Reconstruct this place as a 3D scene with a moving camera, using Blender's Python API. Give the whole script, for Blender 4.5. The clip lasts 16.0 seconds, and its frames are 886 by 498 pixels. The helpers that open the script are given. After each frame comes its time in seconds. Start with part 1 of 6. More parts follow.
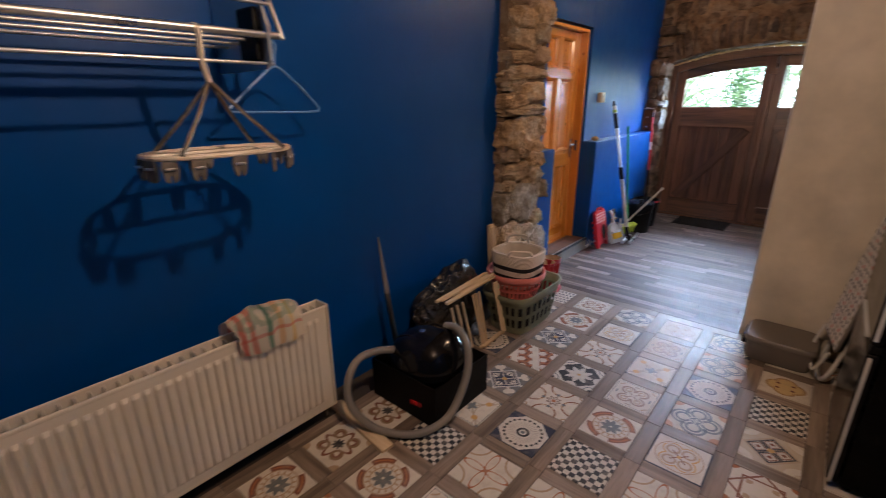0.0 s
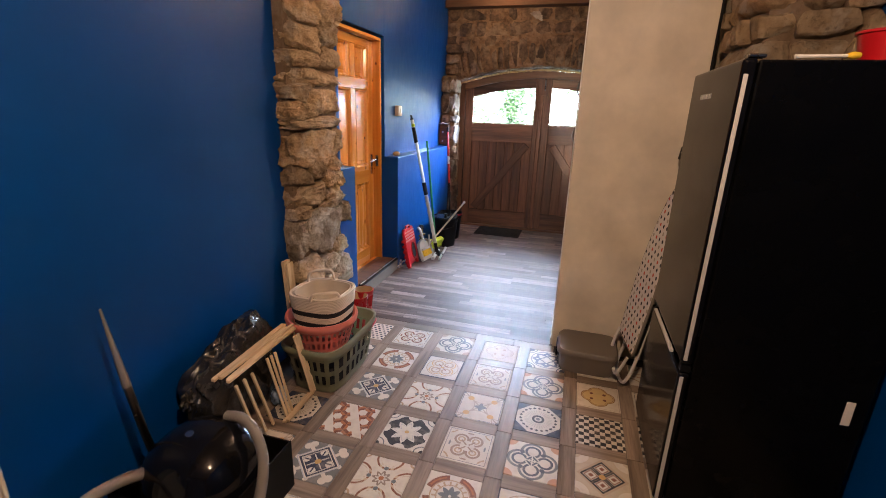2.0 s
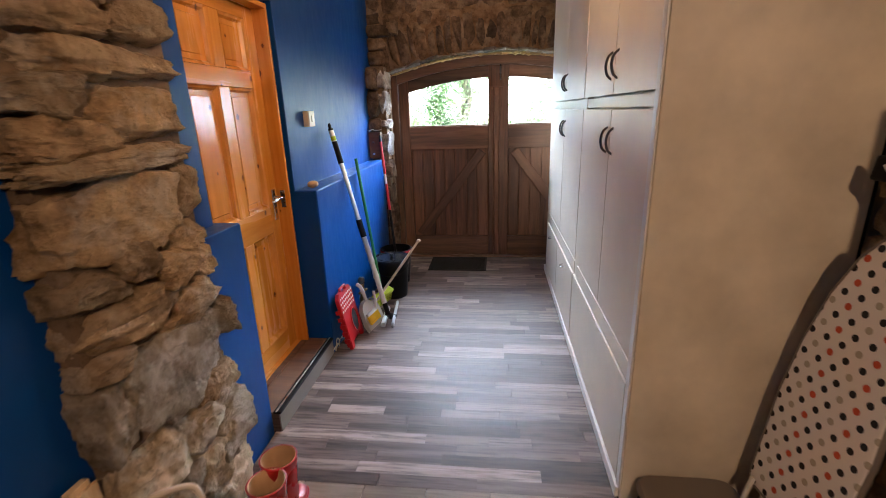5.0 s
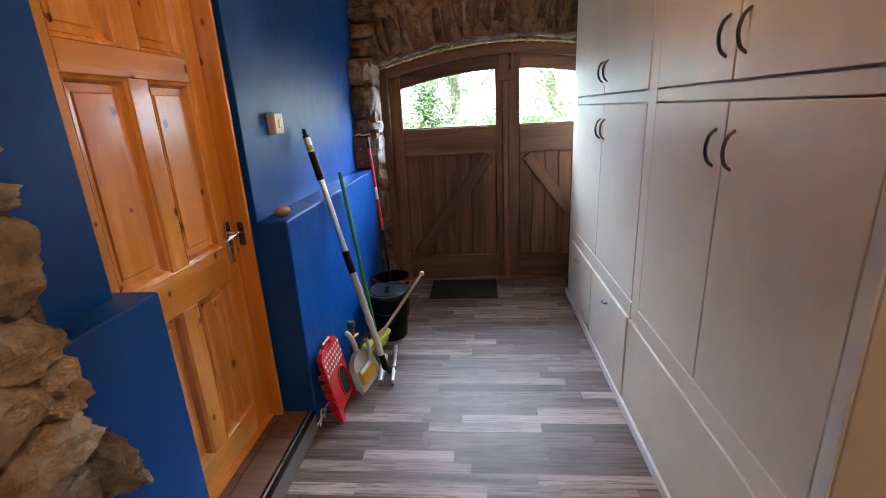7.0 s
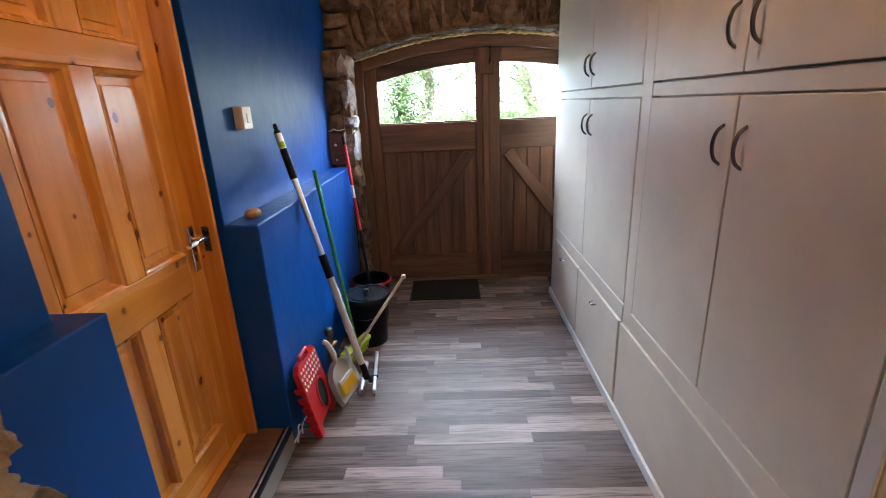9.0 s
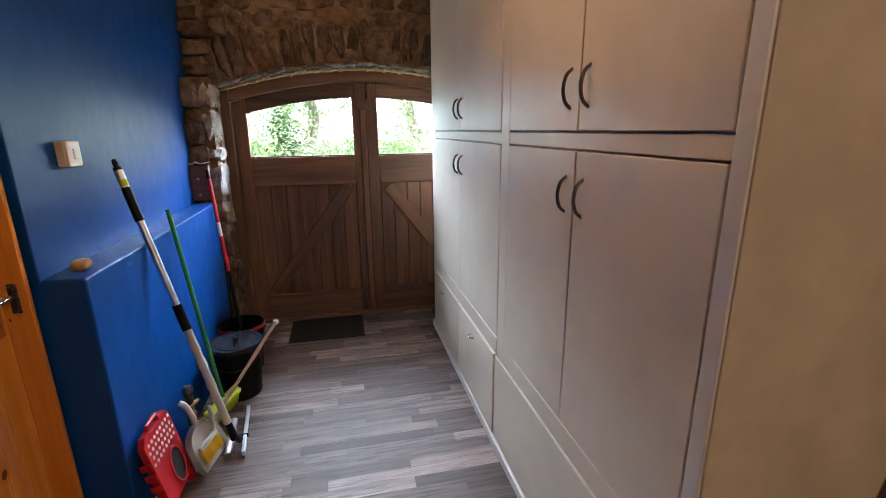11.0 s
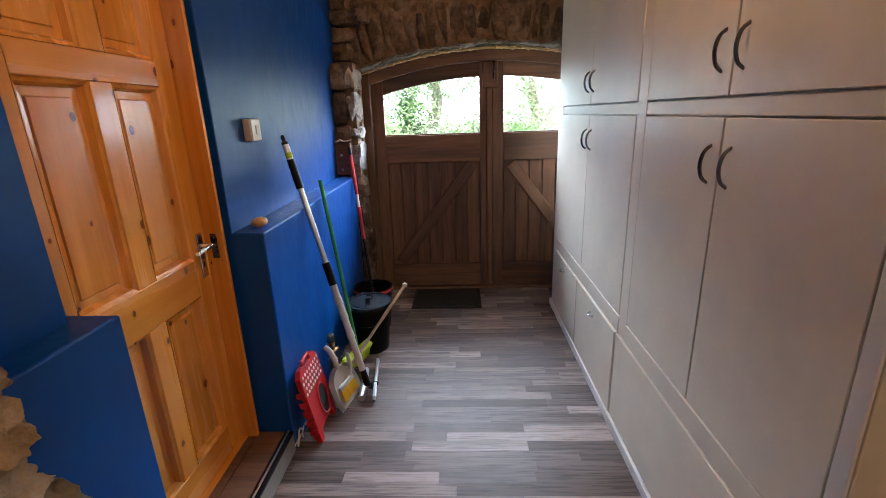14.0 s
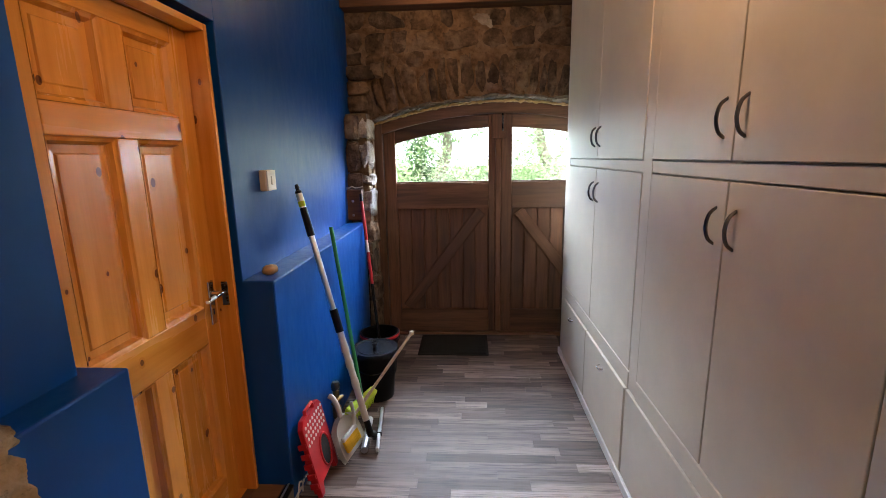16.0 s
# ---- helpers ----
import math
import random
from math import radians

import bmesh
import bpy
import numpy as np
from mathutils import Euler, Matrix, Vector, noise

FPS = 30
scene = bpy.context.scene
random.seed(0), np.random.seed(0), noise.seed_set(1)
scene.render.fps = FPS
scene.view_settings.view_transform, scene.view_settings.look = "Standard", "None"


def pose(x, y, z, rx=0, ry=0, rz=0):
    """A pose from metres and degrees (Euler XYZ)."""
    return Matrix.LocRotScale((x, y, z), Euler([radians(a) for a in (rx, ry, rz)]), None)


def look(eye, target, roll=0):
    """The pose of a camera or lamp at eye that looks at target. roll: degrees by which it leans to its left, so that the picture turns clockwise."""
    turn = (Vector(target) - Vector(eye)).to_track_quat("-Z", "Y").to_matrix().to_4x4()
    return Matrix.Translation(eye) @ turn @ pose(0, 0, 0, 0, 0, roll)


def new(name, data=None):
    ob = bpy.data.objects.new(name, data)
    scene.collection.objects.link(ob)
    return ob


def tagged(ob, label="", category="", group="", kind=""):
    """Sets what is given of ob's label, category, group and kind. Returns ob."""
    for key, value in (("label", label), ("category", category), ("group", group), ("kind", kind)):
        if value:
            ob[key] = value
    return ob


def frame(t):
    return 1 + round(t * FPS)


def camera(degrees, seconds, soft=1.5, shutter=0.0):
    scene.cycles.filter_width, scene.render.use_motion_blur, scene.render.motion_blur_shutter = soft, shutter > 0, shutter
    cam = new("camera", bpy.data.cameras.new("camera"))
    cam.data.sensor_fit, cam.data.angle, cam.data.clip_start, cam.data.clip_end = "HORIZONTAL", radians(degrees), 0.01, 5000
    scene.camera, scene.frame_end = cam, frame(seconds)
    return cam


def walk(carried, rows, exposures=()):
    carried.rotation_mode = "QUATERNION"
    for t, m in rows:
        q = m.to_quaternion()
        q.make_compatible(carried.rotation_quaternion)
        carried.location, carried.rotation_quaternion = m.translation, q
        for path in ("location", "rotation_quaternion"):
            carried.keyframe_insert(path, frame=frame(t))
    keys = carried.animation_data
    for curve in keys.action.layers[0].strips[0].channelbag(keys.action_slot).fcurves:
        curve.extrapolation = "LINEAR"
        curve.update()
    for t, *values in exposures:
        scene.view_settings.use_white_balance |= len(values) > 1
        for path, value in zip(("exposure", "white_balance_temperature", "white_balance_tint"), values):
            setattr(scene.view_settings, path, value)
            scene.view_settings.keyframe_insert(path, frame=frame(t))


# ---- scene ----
cam = camera(88.9, 16.0, soft=0.65, shutter=0.4)
PATH = [
    (0, (0.225, -0.397, 1.487), (-1.01, 1.041, 0.848), -0.3),
    (0.5, (0.185, -0.263, 1.48), (-0.78, 1.376, 0.863), 0.4),
    (1, (0.14, -0.144, 1.487), (-0.636, 1.602, 0.895), 1.8),
    (1.5, (0.098, -0.041, 1.476), (-0.517, 1.773, 0.899), 2.7),
    (2, (0.02, 0.044, 1.481), (-0.505, 1.884, 0.898), 1.9),
    (2.5, (-0.152, 0.179, 1.497), (-0.557, 2.047, 0.909), -1.6),
    (3, (-0.254, 0.341, 1.478), (-0.549, 2.229, 0.886), -1.4),
    (3.5, (-0.308, 0.621, 1.478), (-0.578, 2.51, 0.881), -0.9),
    (4, (-0.353, 0.877, 1.489), (-0.618, 2.768, 0.894), -1.2),
    (4.5, (-0.443, 1.142, 1.504), (-0.689, 3.037, 0.914), -1.3),
    (5, (-0.499, 1.382, 1.494), (-0.724, 3.281, 0.91), -1.8),
    (5.2, (-0.511, 1.492, 1.492), (-0.733, 3.389, 0.898), -2.4),
    (7.3, (-0.723, 2.123, 1.498), (-0.876, 4.028, 0.91), -2.8),
    (7.5, (-0.732, 2.148, 1.499), (-0.87, 4.053, 0.903), -2.8),
    (8, (-0.756, 2.176, 1.496), (-0.856, 4.08, 0.892), -2.8),
    (8.5, (-0.76, 2.185, 1.499), (-0.853, 4.087, 0.886), -2.8),
    (9, (-0.754, 2.204, 1.493), (-0.814, 4.108, 0.881), -2.6),
    (9.5, (-0.711, 2.239, 1.509), (-0.591, 4.139, 0.895), -1.9),
    (10, (-0.679, 2.253, 1.516), (-0.374, 4.133, 0.905), -1.9),
    (10.2, (-0.659, 2.25, 1.53), (-0.304, 4.127, 0.935), -1.5),
    (12.3, (-0.701, 2.2, 1.551), (-0.267, 4.101, 1.107), -0.5),
    (12.5, (-0.707, 2.186, 1.535), (-0.363, 4.099, 1.066), -0.5),
    (13, (-0.724, 2.17, 1.527), (-0.598, 4.086, 0.969), -1.3),
    (13.5, (-0.73, 2.151, 1.51), (-0.764, 4.068, 0.94), -1.7),
    (14, (-0.727, 2.154, 1.516), (-0.81, 4.068, 0.941), -1.9),
    (14.5, (-0.727, 2.147, 1.523), (-0.835, 4.063, 0.961), -1.6),
    (15, (-0.73, 2.135, 1.557), (-0.849, 4.069, 1.064), -1.3),
    (15.5, (-0.729, 2.143, 1.565), (-0.852, 4.093, 1.136), -1.1),
    (16, (-0.725, 2.151, 1.565), (-0.841, 4.106, 1.163), -1.1),
]
EXPOSURES = [
    (0, 0.72, 5650, 10), (0.5, 1.22, 5750, 10), (1.5, 1.32, 5900, 10), (2.5, 1.42, 6100, 11), (3.5, 1.55, 6200, 11), (4.5, 1.22, 6200, 10),
    (7.5, 0.66, 6200, 10), (9, 0.7, 6300, 10), (12.5, 0.5, 6350, 10), (14.5, 0.56, 6300, 10), (16, 0.6, 6550, 10),
]
walk(cam, [(t, look(eye, target, roll)) for t, eye, target, roll in PATH], EXPOSURES)

# ---- light ----
world = bpy.data.worlds.new("world")
scene.world = world
world.use_nodes = True
wn = world.node_tree
sky = wn.nodes.new("ShaderNodeTexSky")
sky.sky_type, sky.sun_disc = "NISHITA", False
sky.sun_elevation, sky.sun_rotation = radians(48), radians(20)
wn.links.new(sky.outputs[0], wn.nodes["Background"].inputs[0])
wn.nodes["Background"].inputs[1].default_value = 0.15

sun = new("sun", bpy.data.lights.new("sun", "SUN"))
sun.data.energy, sun.data.angle, sun.data.color = 5.0, radians(0.6), (1.0, 0.95, 0.88)
sun.matrix_basis = look((2.0, -6.0, 9.0), (0, 0, 0))

WARM = (1.0, 0.65, 0.39)
ROOM_LAMP = (0.0, 0.45, 2.28)
HALL_LAMP = (-0.38, 3.42, 2.62)
DOOR_LAMP = (-0.95, 5.36, 2.64)


def bulb(name, place, watts, radius=0.05):
    ob = new(name, bpy.data.lights.new(name, "POINT"))
    ob.data.energy, ob.data.color, ob.data.shadow_soft_size = watts, WARM, radius
    ob.matrix_basis = pose(*place)
    return ob


bulb("room_bulb", ROOM_LAMP, 40, 0.03)
bulb("hall_bulb", HALL_LAMP, 16, 0.06)
bulb("door_bulb", DOOR_LAMP, 2.2, 0.03)


# area lamp added as sky above the yard, lighting the hall through door windows
day = new("sky_light", bpy.data.lights.new("sky_light", "AREA"))
day.data.shape, day.data.size, day.data.size_y = "RECTANGLE", 7.0, 2.2
day.data.energy, day.data.color = 2200, (0.67, 0.81, 1.0)
day.matrix_basis = look((0.2, 8.5, 3.3), (0.0, 5.9, 1.55))


# ---- materials ----
def tree(name):
    m = bpy.data.materials.new(name)
    m.use_nodes = True
    return m, m.node_tree, m.node_tree.nodes["Principled BSDF"]


class Ex:
    """A number made of shader nodes, for writing patterns as plain sums."""

    def __init__(self, nt, sock):
        self.nt, self.sock = nt, sock

    def op(self, kind, *args):
        n = self.nt.nodes.new("ShaderNodeMath")
        n.operation = kind
        for i, a in enumerate((self, *args)):
            if isinstance(a, Ex):
                self.nt.links.new(a.sock, n.inputs[i])
            else:
                n.inputs[i].default_value = a
        return Ex(self.nt, n.outputs[0])

    def __add__(self, o): return self.op("ADD", o)
    def __radd__(self, o): return self.op("ADD", o)
    def __sub__(self, o): return self.op("SUBTRACT", o)
    def __rsub__(self, o): return self.op("MULTIPLY", -1.0).op("ADD", o)
    def __mul__(self, o): return self.op("MULTIPLY", o)
    def __rmul__(self, o): return self.op("MULTIPLY", o)
    def __lt__(self, o): return self.op("LESS_THAN", o)
    def __gt__(self, o): return self.op("GREATER_THAN", o)
    def abs(self): return self.op("ABSOLUTE")
    def cos(self): return self.op("COSINE")
    def sqrt(self): return self.op("SQRT")
    def max(self, o): return self.op("MAXIMUM", o)
    def min(self, o): return self.op("MINIMUM", o)
    def floor(self): return self.op("FLOOR")
    def mod(self, o): return self.op("FLOORED_MODULO", o)


def coords(nt, kind="Object"):
    return nt.nodes.new("ShaderNodeTexCoord").outputs[kind]


def noise_tex(nt, vec, scale, detail=4, rough=0.55, stretch=None):
    if stretch:
        mp = nt.nodes.new("ShaderNodeMapping")
        mp.inputs["Scale"].default_value = stretch
        nt.links.new(vec, mp.inputs["Vector"])
        vec = mp.outputs[0]
    n = nt.nodes.new("ShaderNodeTexNoise")
    n.inputs["Scale"].default_value, n.inputs["Detail"].default_value, n.inputs["Roughness"].default_value = scale, detail, rough
    nt.links.new(vec, n.inputs["Vector"])
    return n.outputs["Fac"]


def ramp(nt, fac, stops):
    n = nt.nodes.new("ShaderNodeValToRGB")
    el = n.color_ramp.elements
    while len(el) < len(stops):
        el.new(0.5)
    for e, (p, c) in zip(el, stops):
        e.position, e.color = p, (*c, 1)
    nt.links.new(fac, n.inputs[0])
    return n.outputs[0]


def mixc(nt, fac, a, b, blend="MIX"):
    n = nt.nodes.new("ShaderNodeMix")
    n.data_type, n.blend_type = "RGBA", blend
    for sock, v in ((n.inputs[0], fac), (n.inputs[6], a), (n.inputs[7], b)):
        if isinstance(v, Ex):
            v = v.sock
        if isinstance(v, bpy.types.NodeSocket):
            nt.links.new(v, sock)
        elif isinstance(v, tuple):
            sock.default_value = (*v, 1)
        else:
            sock.default_value = v
    return n.outputs[2]


def bump(nt, p, height, strength=0.3, dist=0.002):
    n = nt.nodes.new("ShaderNodeBump")
    n.inputs["Strength"].default_value, n.inputs["Distance"].default_value = strength, dist
    nt.links.new(height, n.inputs["Height"])
    nt.links.new(n.outputs[0], p.inputs["Normal"])


def remap(nt, fac, lo, hi, a=0.3, b=0.7):
    n = nt.nodes.new("ShaderNodeMapRange")
    n.inputs[1].default_value, n.inputs[2].default_value, n.inputs[3].default_value, n.inputs[4].default_value = a, b, lo, hi
    nt.links.new(fac, n.inputs[0])
    return n.outputs[0]


def rnd(nt):
    return nt.nodes.new("ShaderNodeObjectInfo").outputs["Random"]


def shifted(nt, amount=7.0):
    """Object coordinates, moved on by each object's random number."""
    add = nt.nodes.new("ShaderNodeVectorMath")
    nt.links.new(coords(nt), add.inputs[0])
    mul = nt.nodes.new("ShaderNodeVectorMath")
    mul.operation = "SCALE"
    mul.inputs[0].default_value = (amount, amount * 1.7, amount * 0.6)
    nt.links.new(rnd(nt), mul.inputs["Scale"])
    nt.links.new(mul.outputs[0], add.inputs[1])
    return add.outputs[0]


def paint(name, col, rough=0.5, metal=0.0, vary=0.12, scale=6.0, grain=150.0, relief=0.08, coat=0.0):
    """A surface of one colour with cloudy wear and a fine grain."""
    m, nt, p = tree(name)
    v = coords(nt)
    big, fine = noise_tex(nt, v, scale, 5), noise_tex(nt, v, grain, 3)
    lo = tuple(c * (1 - vary) for c in col)
    hi = tuple(min(1, c * (1 + vary)) for c in col)
    nt.links.new(ramp(nt, big, [(0.3, lo), (0.7, hi)]), p.inputs["Base Color"])
    nt.links.new(remap(nt, big, max(0.02, rough - 0.06), min(1, rough + 0.08)), p.inputs["Roughness"])
    p.inputs["Metallic"].default_value = metal
    p.inputs["Coat Weight"].default_value = coat
    if relief:
        bump(nt, p, fine, relief, 0.001)
    return m


def wall_paint(name, col, rough):
    """Rolled paint on plaster: an orange-peel relief, broad undulations and faint scuffs."""
    m, nt, p = tree(name)
    v = coords(nt)
    broad, peel, scuff = noise_tex(nt, v, 1.3, 4), noise_tex(nt, v, 160, 2), noise_tex(nt, v, 22, 6, 0.7, (1, 1, 0.35))
    c = ramp(nt, broad, [(0.3, tuple(x * 0.9 for x in col)), (0.7, tuple(min(1, x * 1.08) for x in col))])
    c = mixc(nt, remap(nt, scuff, 0, 0.12, 0.62, 0.78), c, tuple(min(1, x * 1.6 + 0.02) for x in col))
    nt.links.new(c, p.inputs["Base Color"])
    nt.links.new(remap(nt, scuff, rough - 0.05, rough + 0.1), p.inputs["Roughness"])
    h = Ex(nt, peel) * 0.25 + Ex(nt, noise_tex(nt, v, 5, 3)) * 2.0
    bump(nt, p, h.sock, 0.25, 0.0016)
    return m


def wood(name, dark, light, along="x", rough=0.5, ring=9.0, knots=False, coat=0.0, each=True, tones=None, streak=0.45, knot=9.0, cut=(0.45, 0.75)):
    """Grained timber; the grain runs along one axis of the object."""
    m, nt, p = tree(name)
    v = shifted(nt) if each else coords(nt)
    k = {"x": (0.06, 1, 1), "y": (1, 0.06, 1), "z": (1, 1, 0.06)}[along]
    g = noise_tex(nt, v, ring * 4, 6, 0.6, k)
    f = noise_tex(nt, v, ring * 26, 3, 0.6, k)
    c = ramp(nt, g, [(0.28, dark), (0.55, light), (0.8, tuple(0.5 * (a + b) for a, b in zip(dark, light)))])
    c = mixc(nt, remap(nt, f, 0.0, streak, *cut), c, dark)
    if knots:
        sp = nt.nodes.new("ShaderNodeSeparateXYZ")
        nt.links.new(v, sp.inputs[0])
        cb = nt.nodes.new("ShaderNodeCombineXYZ")
        nt.links.new((Ex(nt, sp.outputs[1]) + Ex(nt, sp.outputs[0]) * 1.3).sock, cb.inputs[0])
        nt.links.new((Ex(nt, sp.outputs[2]) * 0.75).sock, cb.inputs[1])
        vo = nt.nodes.new("ShaderNodeTexVoronoi")
        vo.voronoi_dimensions = "2D"
        vo.inputs["Scale"].default_value = knot
        nt.links.new(cb.outputs[0], vo.inputs["Vector"])
        sc = nt.nodes.new("ShaderNodeSeparateColor")
        nt.links.new(vo.outputs["Color"], sc.inputs[0])
        some = Ex(nt, sc.outputs[0]) > 0.5
        size = Ex(nt, sc.outputs[1]) * 0.07 + 0.03
        dist = Ex(nt, vo.outputs["Distance"])
        c = mixc(nt, (dist < size * 1.9) * some * 0.35, c, dark)
        c = mixc(nt, (dist < size) * some * 0.92, c, (0.13, 0.036, 0.008))
    if tones:
        c = mixc(nt, 1.0, c, ramp(nt, rnd(nt), tones), "MULTIPLY")
    nt.links.new(c, p.inputs["Base Color"])
    nt.links.new(remap(nt, g, rough - 0.08, rough + 0.1), p.inputs["Roughness"])
    p.inputs["Coat Weight"].default_value, p.inputs["Coat Roughness"].default_value = coat, 0.12
    h = Ex(nt, f) * 0.6 + Ex(nt, g)
    bump(nt, p, h.sock, 0.25, 0.0012)
    return m


def rock(name, tones, lichen=(0.5, 0.47, 0.42), patch=0.35, relief=0.016):
    """Split stone: mottled, with pale lime patches, dark pits and cracks."""
    m, nt, p = tree(name)
    v = shifted(nt)
    g, f, s = noise_tex(nt, v, 8, 10, 0.68), noise_tex(nt, v, 48, 8, 0.75), noise_tex(nt, v, 4.5, 7, 0.65)
    beds = noise_tex(nt, v, 10, 6, 0.65, (0.5, 0.5, 3.0))
    c = ramp(nt, g, [(0.30, tones[0]), (0.48, tones[1]), (0.68, tones[2])])
    c = mixc(nt, 1.0, c, ramp(nt, rnd(nt), [(0, (0.62, 0.60, 0.60)), (0.35, (0.95, 0.9, 0.85)), (0.7, (1.12, 1.0, 0.86)), (1, (0.8, 0.78, 0.8))]), "MULTIPLY")
    c = mixc(nt, remap(nt, s, 0, patch, 0.52, 0.64), c, lichen)
    c = mixc(nt, remap(nt, beds, 0.0, 0.05, 0.54, 0.66), c, tuple(t * 0.55 for t in tones[0]))
    c = mixc(nt, remap(nt, f, 0.0, 0.75, 0.55, 0.72), c, tuple(t * 0.30 for t in tones[0]))
    nt.links.new(c, p.inputs["Base Color"])
    p.inputs["Roughness"].default_value = 0.9
    p.inputs["Specular IOR Level"].default_value = 0.2
    h = Ex(nt, g) * 1.6 + Ex(nt, f) * 0.8
    bump(nt, p, h.sock, 1.0, relief)
    return m


M_BLUE = wall_paint("blue_wall_paint", (0.0004, 0.050, 0.225), 0.36)
M_BLUE.node_tree.nodes["Principled BSDF"].inputs["Specular IOR Level"].default_value = 0.26
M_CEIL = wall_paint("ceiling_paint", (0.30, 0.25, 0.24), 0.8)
M_CREAM = wall_paint("cream_wall", (0.70, 0.60, 0.46), 0.8)
M_PINE = wood("varnished_pine", (0.50, 0.160, 0.014), (0.70, 0.290, 0.044), "z", 0.24, 2.4, knots=True, coat=0.3, knot=6.5, streak=0.22)
M_PINE_H = wood("varnished_pine_rail", (0.50, 0.160, 0.014), (0.70, 0.290, 0.044), "y", 0.24, 2.4, knots=True, coat=0.3, knot=6.5, streak=0.22)
OAK_TONES = [(0, (0.7, 0.68, 0.66)), (1, (1.2, 1.15, 1.1))]
M_OAK = wood("weathered_oak", (0.034, 0.016, 0.009), (0.165, 0.080, 0.043), "z", 0.72, 2.6, tones=OAK_TONES, streak=0.45)
M_OAK_H = wood("weathered_oak_rail", (0.040, 0.019, 0.010), (0.170, 0.085, 0.047), "x", 0.72, 2.6, tones=OAK_TONES, streak=0.45)
M_BEAM = wood("old_beam", (0.05, 0.022, 0.01), (0.16, 0.075, 0.035), "x", 0.8, 5.0)
PLANK_TONES = [(0.0, (0.32, 0.26, 0.23)), (0.2, (1.0, 0.91, 0.86)), (0.4, (0.48, 0.40, 0.36)), (0.6, (1.75, 1.68, 1.66)), (0.8, (0.38, 0.31, 0.28)), (1.0, (1.35, 1.25, 1.21))]
M_PLANK = wood("grey_laminate", (0.042, 0.030, 0.025), (0.245, 0.196, 0.172), "x", 0.48, 3.2, tones=PLANK_TONES, streak=0.8, cut=(0.47, 0.66))
M_PLANK.node_tree.nodes["Principled BSDF"].inputs["Specular IOR Level"].default_value = 0.24
M_STRIP = wood("wood_look_tile", (0.10, 0.072, 0.052), (0.32, 0.25, 0.19), "x", 0.36, 5.0, tones=[(0, (0.7, 0.68, 0.66)), (1, (1.05, 1.02, 1.0))])
M_STRIP_Y = wood("wood_look_tile_cross", (0.10, 0.072, 0.052), (0.32, 0.25, 0.19), "y", 0.36, 5.0, tones=[(0, (0.7, 0.68, 0.66)), (1, (1.05, 1.02, 1.0))])
for m_strip in (M_STRIP, M_STRIP_Y):
    m_strip.node_tree.nodes["Principled BSDF"].inputs["Specular IOR Level"].default_value = 0.28
M_GROUT = paint("grout", (0.05, 0.041, 0.034), 0.9)
M_DEAL = wood("raw_softwood", (0.50, 0.34, 0.18), (0.74, 0.58, 0.38), "x", 0.6, 8.0)
M_DEAL_Z = wood("raw_softwood_upright", (0.50, 0.34, 0.18), (0.74, 0.58, 0.38), "z", 0.6, 8.0)
M_CAB = paint("cream_cupboard_paint", (0.70, 0.61, 0.48), 0.40, vary=0.085, scale=3, grain=85, relief=0.32)
M_CABEND = paint("cream_end_panel", (0.68, 0.60, 0.47), 0.55, vary=0.18, scale=3.4, grain=55, relief=0.3)
M_WHITE = paint("white_gloss_paint", (0.72, 0.69, 0.64), 0.35, vary=0.04)
M_RAD = paint("radiator_enamel", (0.70, 0.64, 0.54), 0.33, vary=0.03, relief=0.02)
M_CHROME = paint("brushed_chrome", (0.62, 0.60, 0.57), 0.22, 1.0, 0.06)
M_STEEL = paint("aluminium", (0.70, 0.70, 0.70), 0.32, 1.0, 0.05)
M_DARKSTEEL = paint("dark_steel_handle", (0.14, 0.13, 0.12), 0.28, 1.0, 0.1)
M_BLACKGLOSS = paint("black_gloss", (0.005, 0.005, 0.006), 0.10, vary=0.2, relief=0.0, coat=0.1)
M_BLACKGLOSS.node_tree.nodes["Principled BSDF"].inputs["Specular IOR Level"].default_value = 0.28
M_FRIDGE = paint("black_fridge_steel", (0.0022, 0.0022, 0.0025), 0.25, vary=0.15, grain=300, relief=0.015)
M_FRIDGE.node_tree.nodes["Principled BSDF"].inputs["Specular IOR Level"].default_value = 0.09
M_FRIDGEDOOR = paint("black_glass_door", (0.004, 0.004, 0.005), 0.11, vary=0.2, relief=0.0)
M_FRIDGEDOOR.node_tree.nodes["Principled BSDF"].inputs["Specular IOR Level"].default_value = 0.13
M_BLACK = paint("black_plastic", (0.005, 0.005, 0.0055), 0.38, vary=0.2)
M_BLACK.node_tree.nodes["Principled BSDF"].inputs["Specular IOR Level"].default_value = 0.14
M_CRATE = paint("matt_black_crate", (0.0035, 0.003, 0.003), 0.55, vary=0.3, grain=120, relief=0.2)
M_CRATE.node_tree.nodes["Principled BSDF"].inputs["Specular IOR Level"].default_value = 0.12
M_BLACKMAT = paint("black_rubber_mat", (0.010, 0.009, 0.008), 0.9, vary=0.3, grain=400, relief=0.6)
M_RED = paint("red_plastic", (0.46, 0.008, 0.012), 0.35, vary=0.08)
M_REDBOOT = paint("red_rubber", (0.36, 0.010, 0.012), 0.3, vary=0.1)
M_BOOTIN = paint("boot_lining", (0.55, 0.36, 0.20), 0.9, vary=0.1)
M_GREEN = paint("green_pole_paint", (0.02, 0.20, 0.05), 0.45)
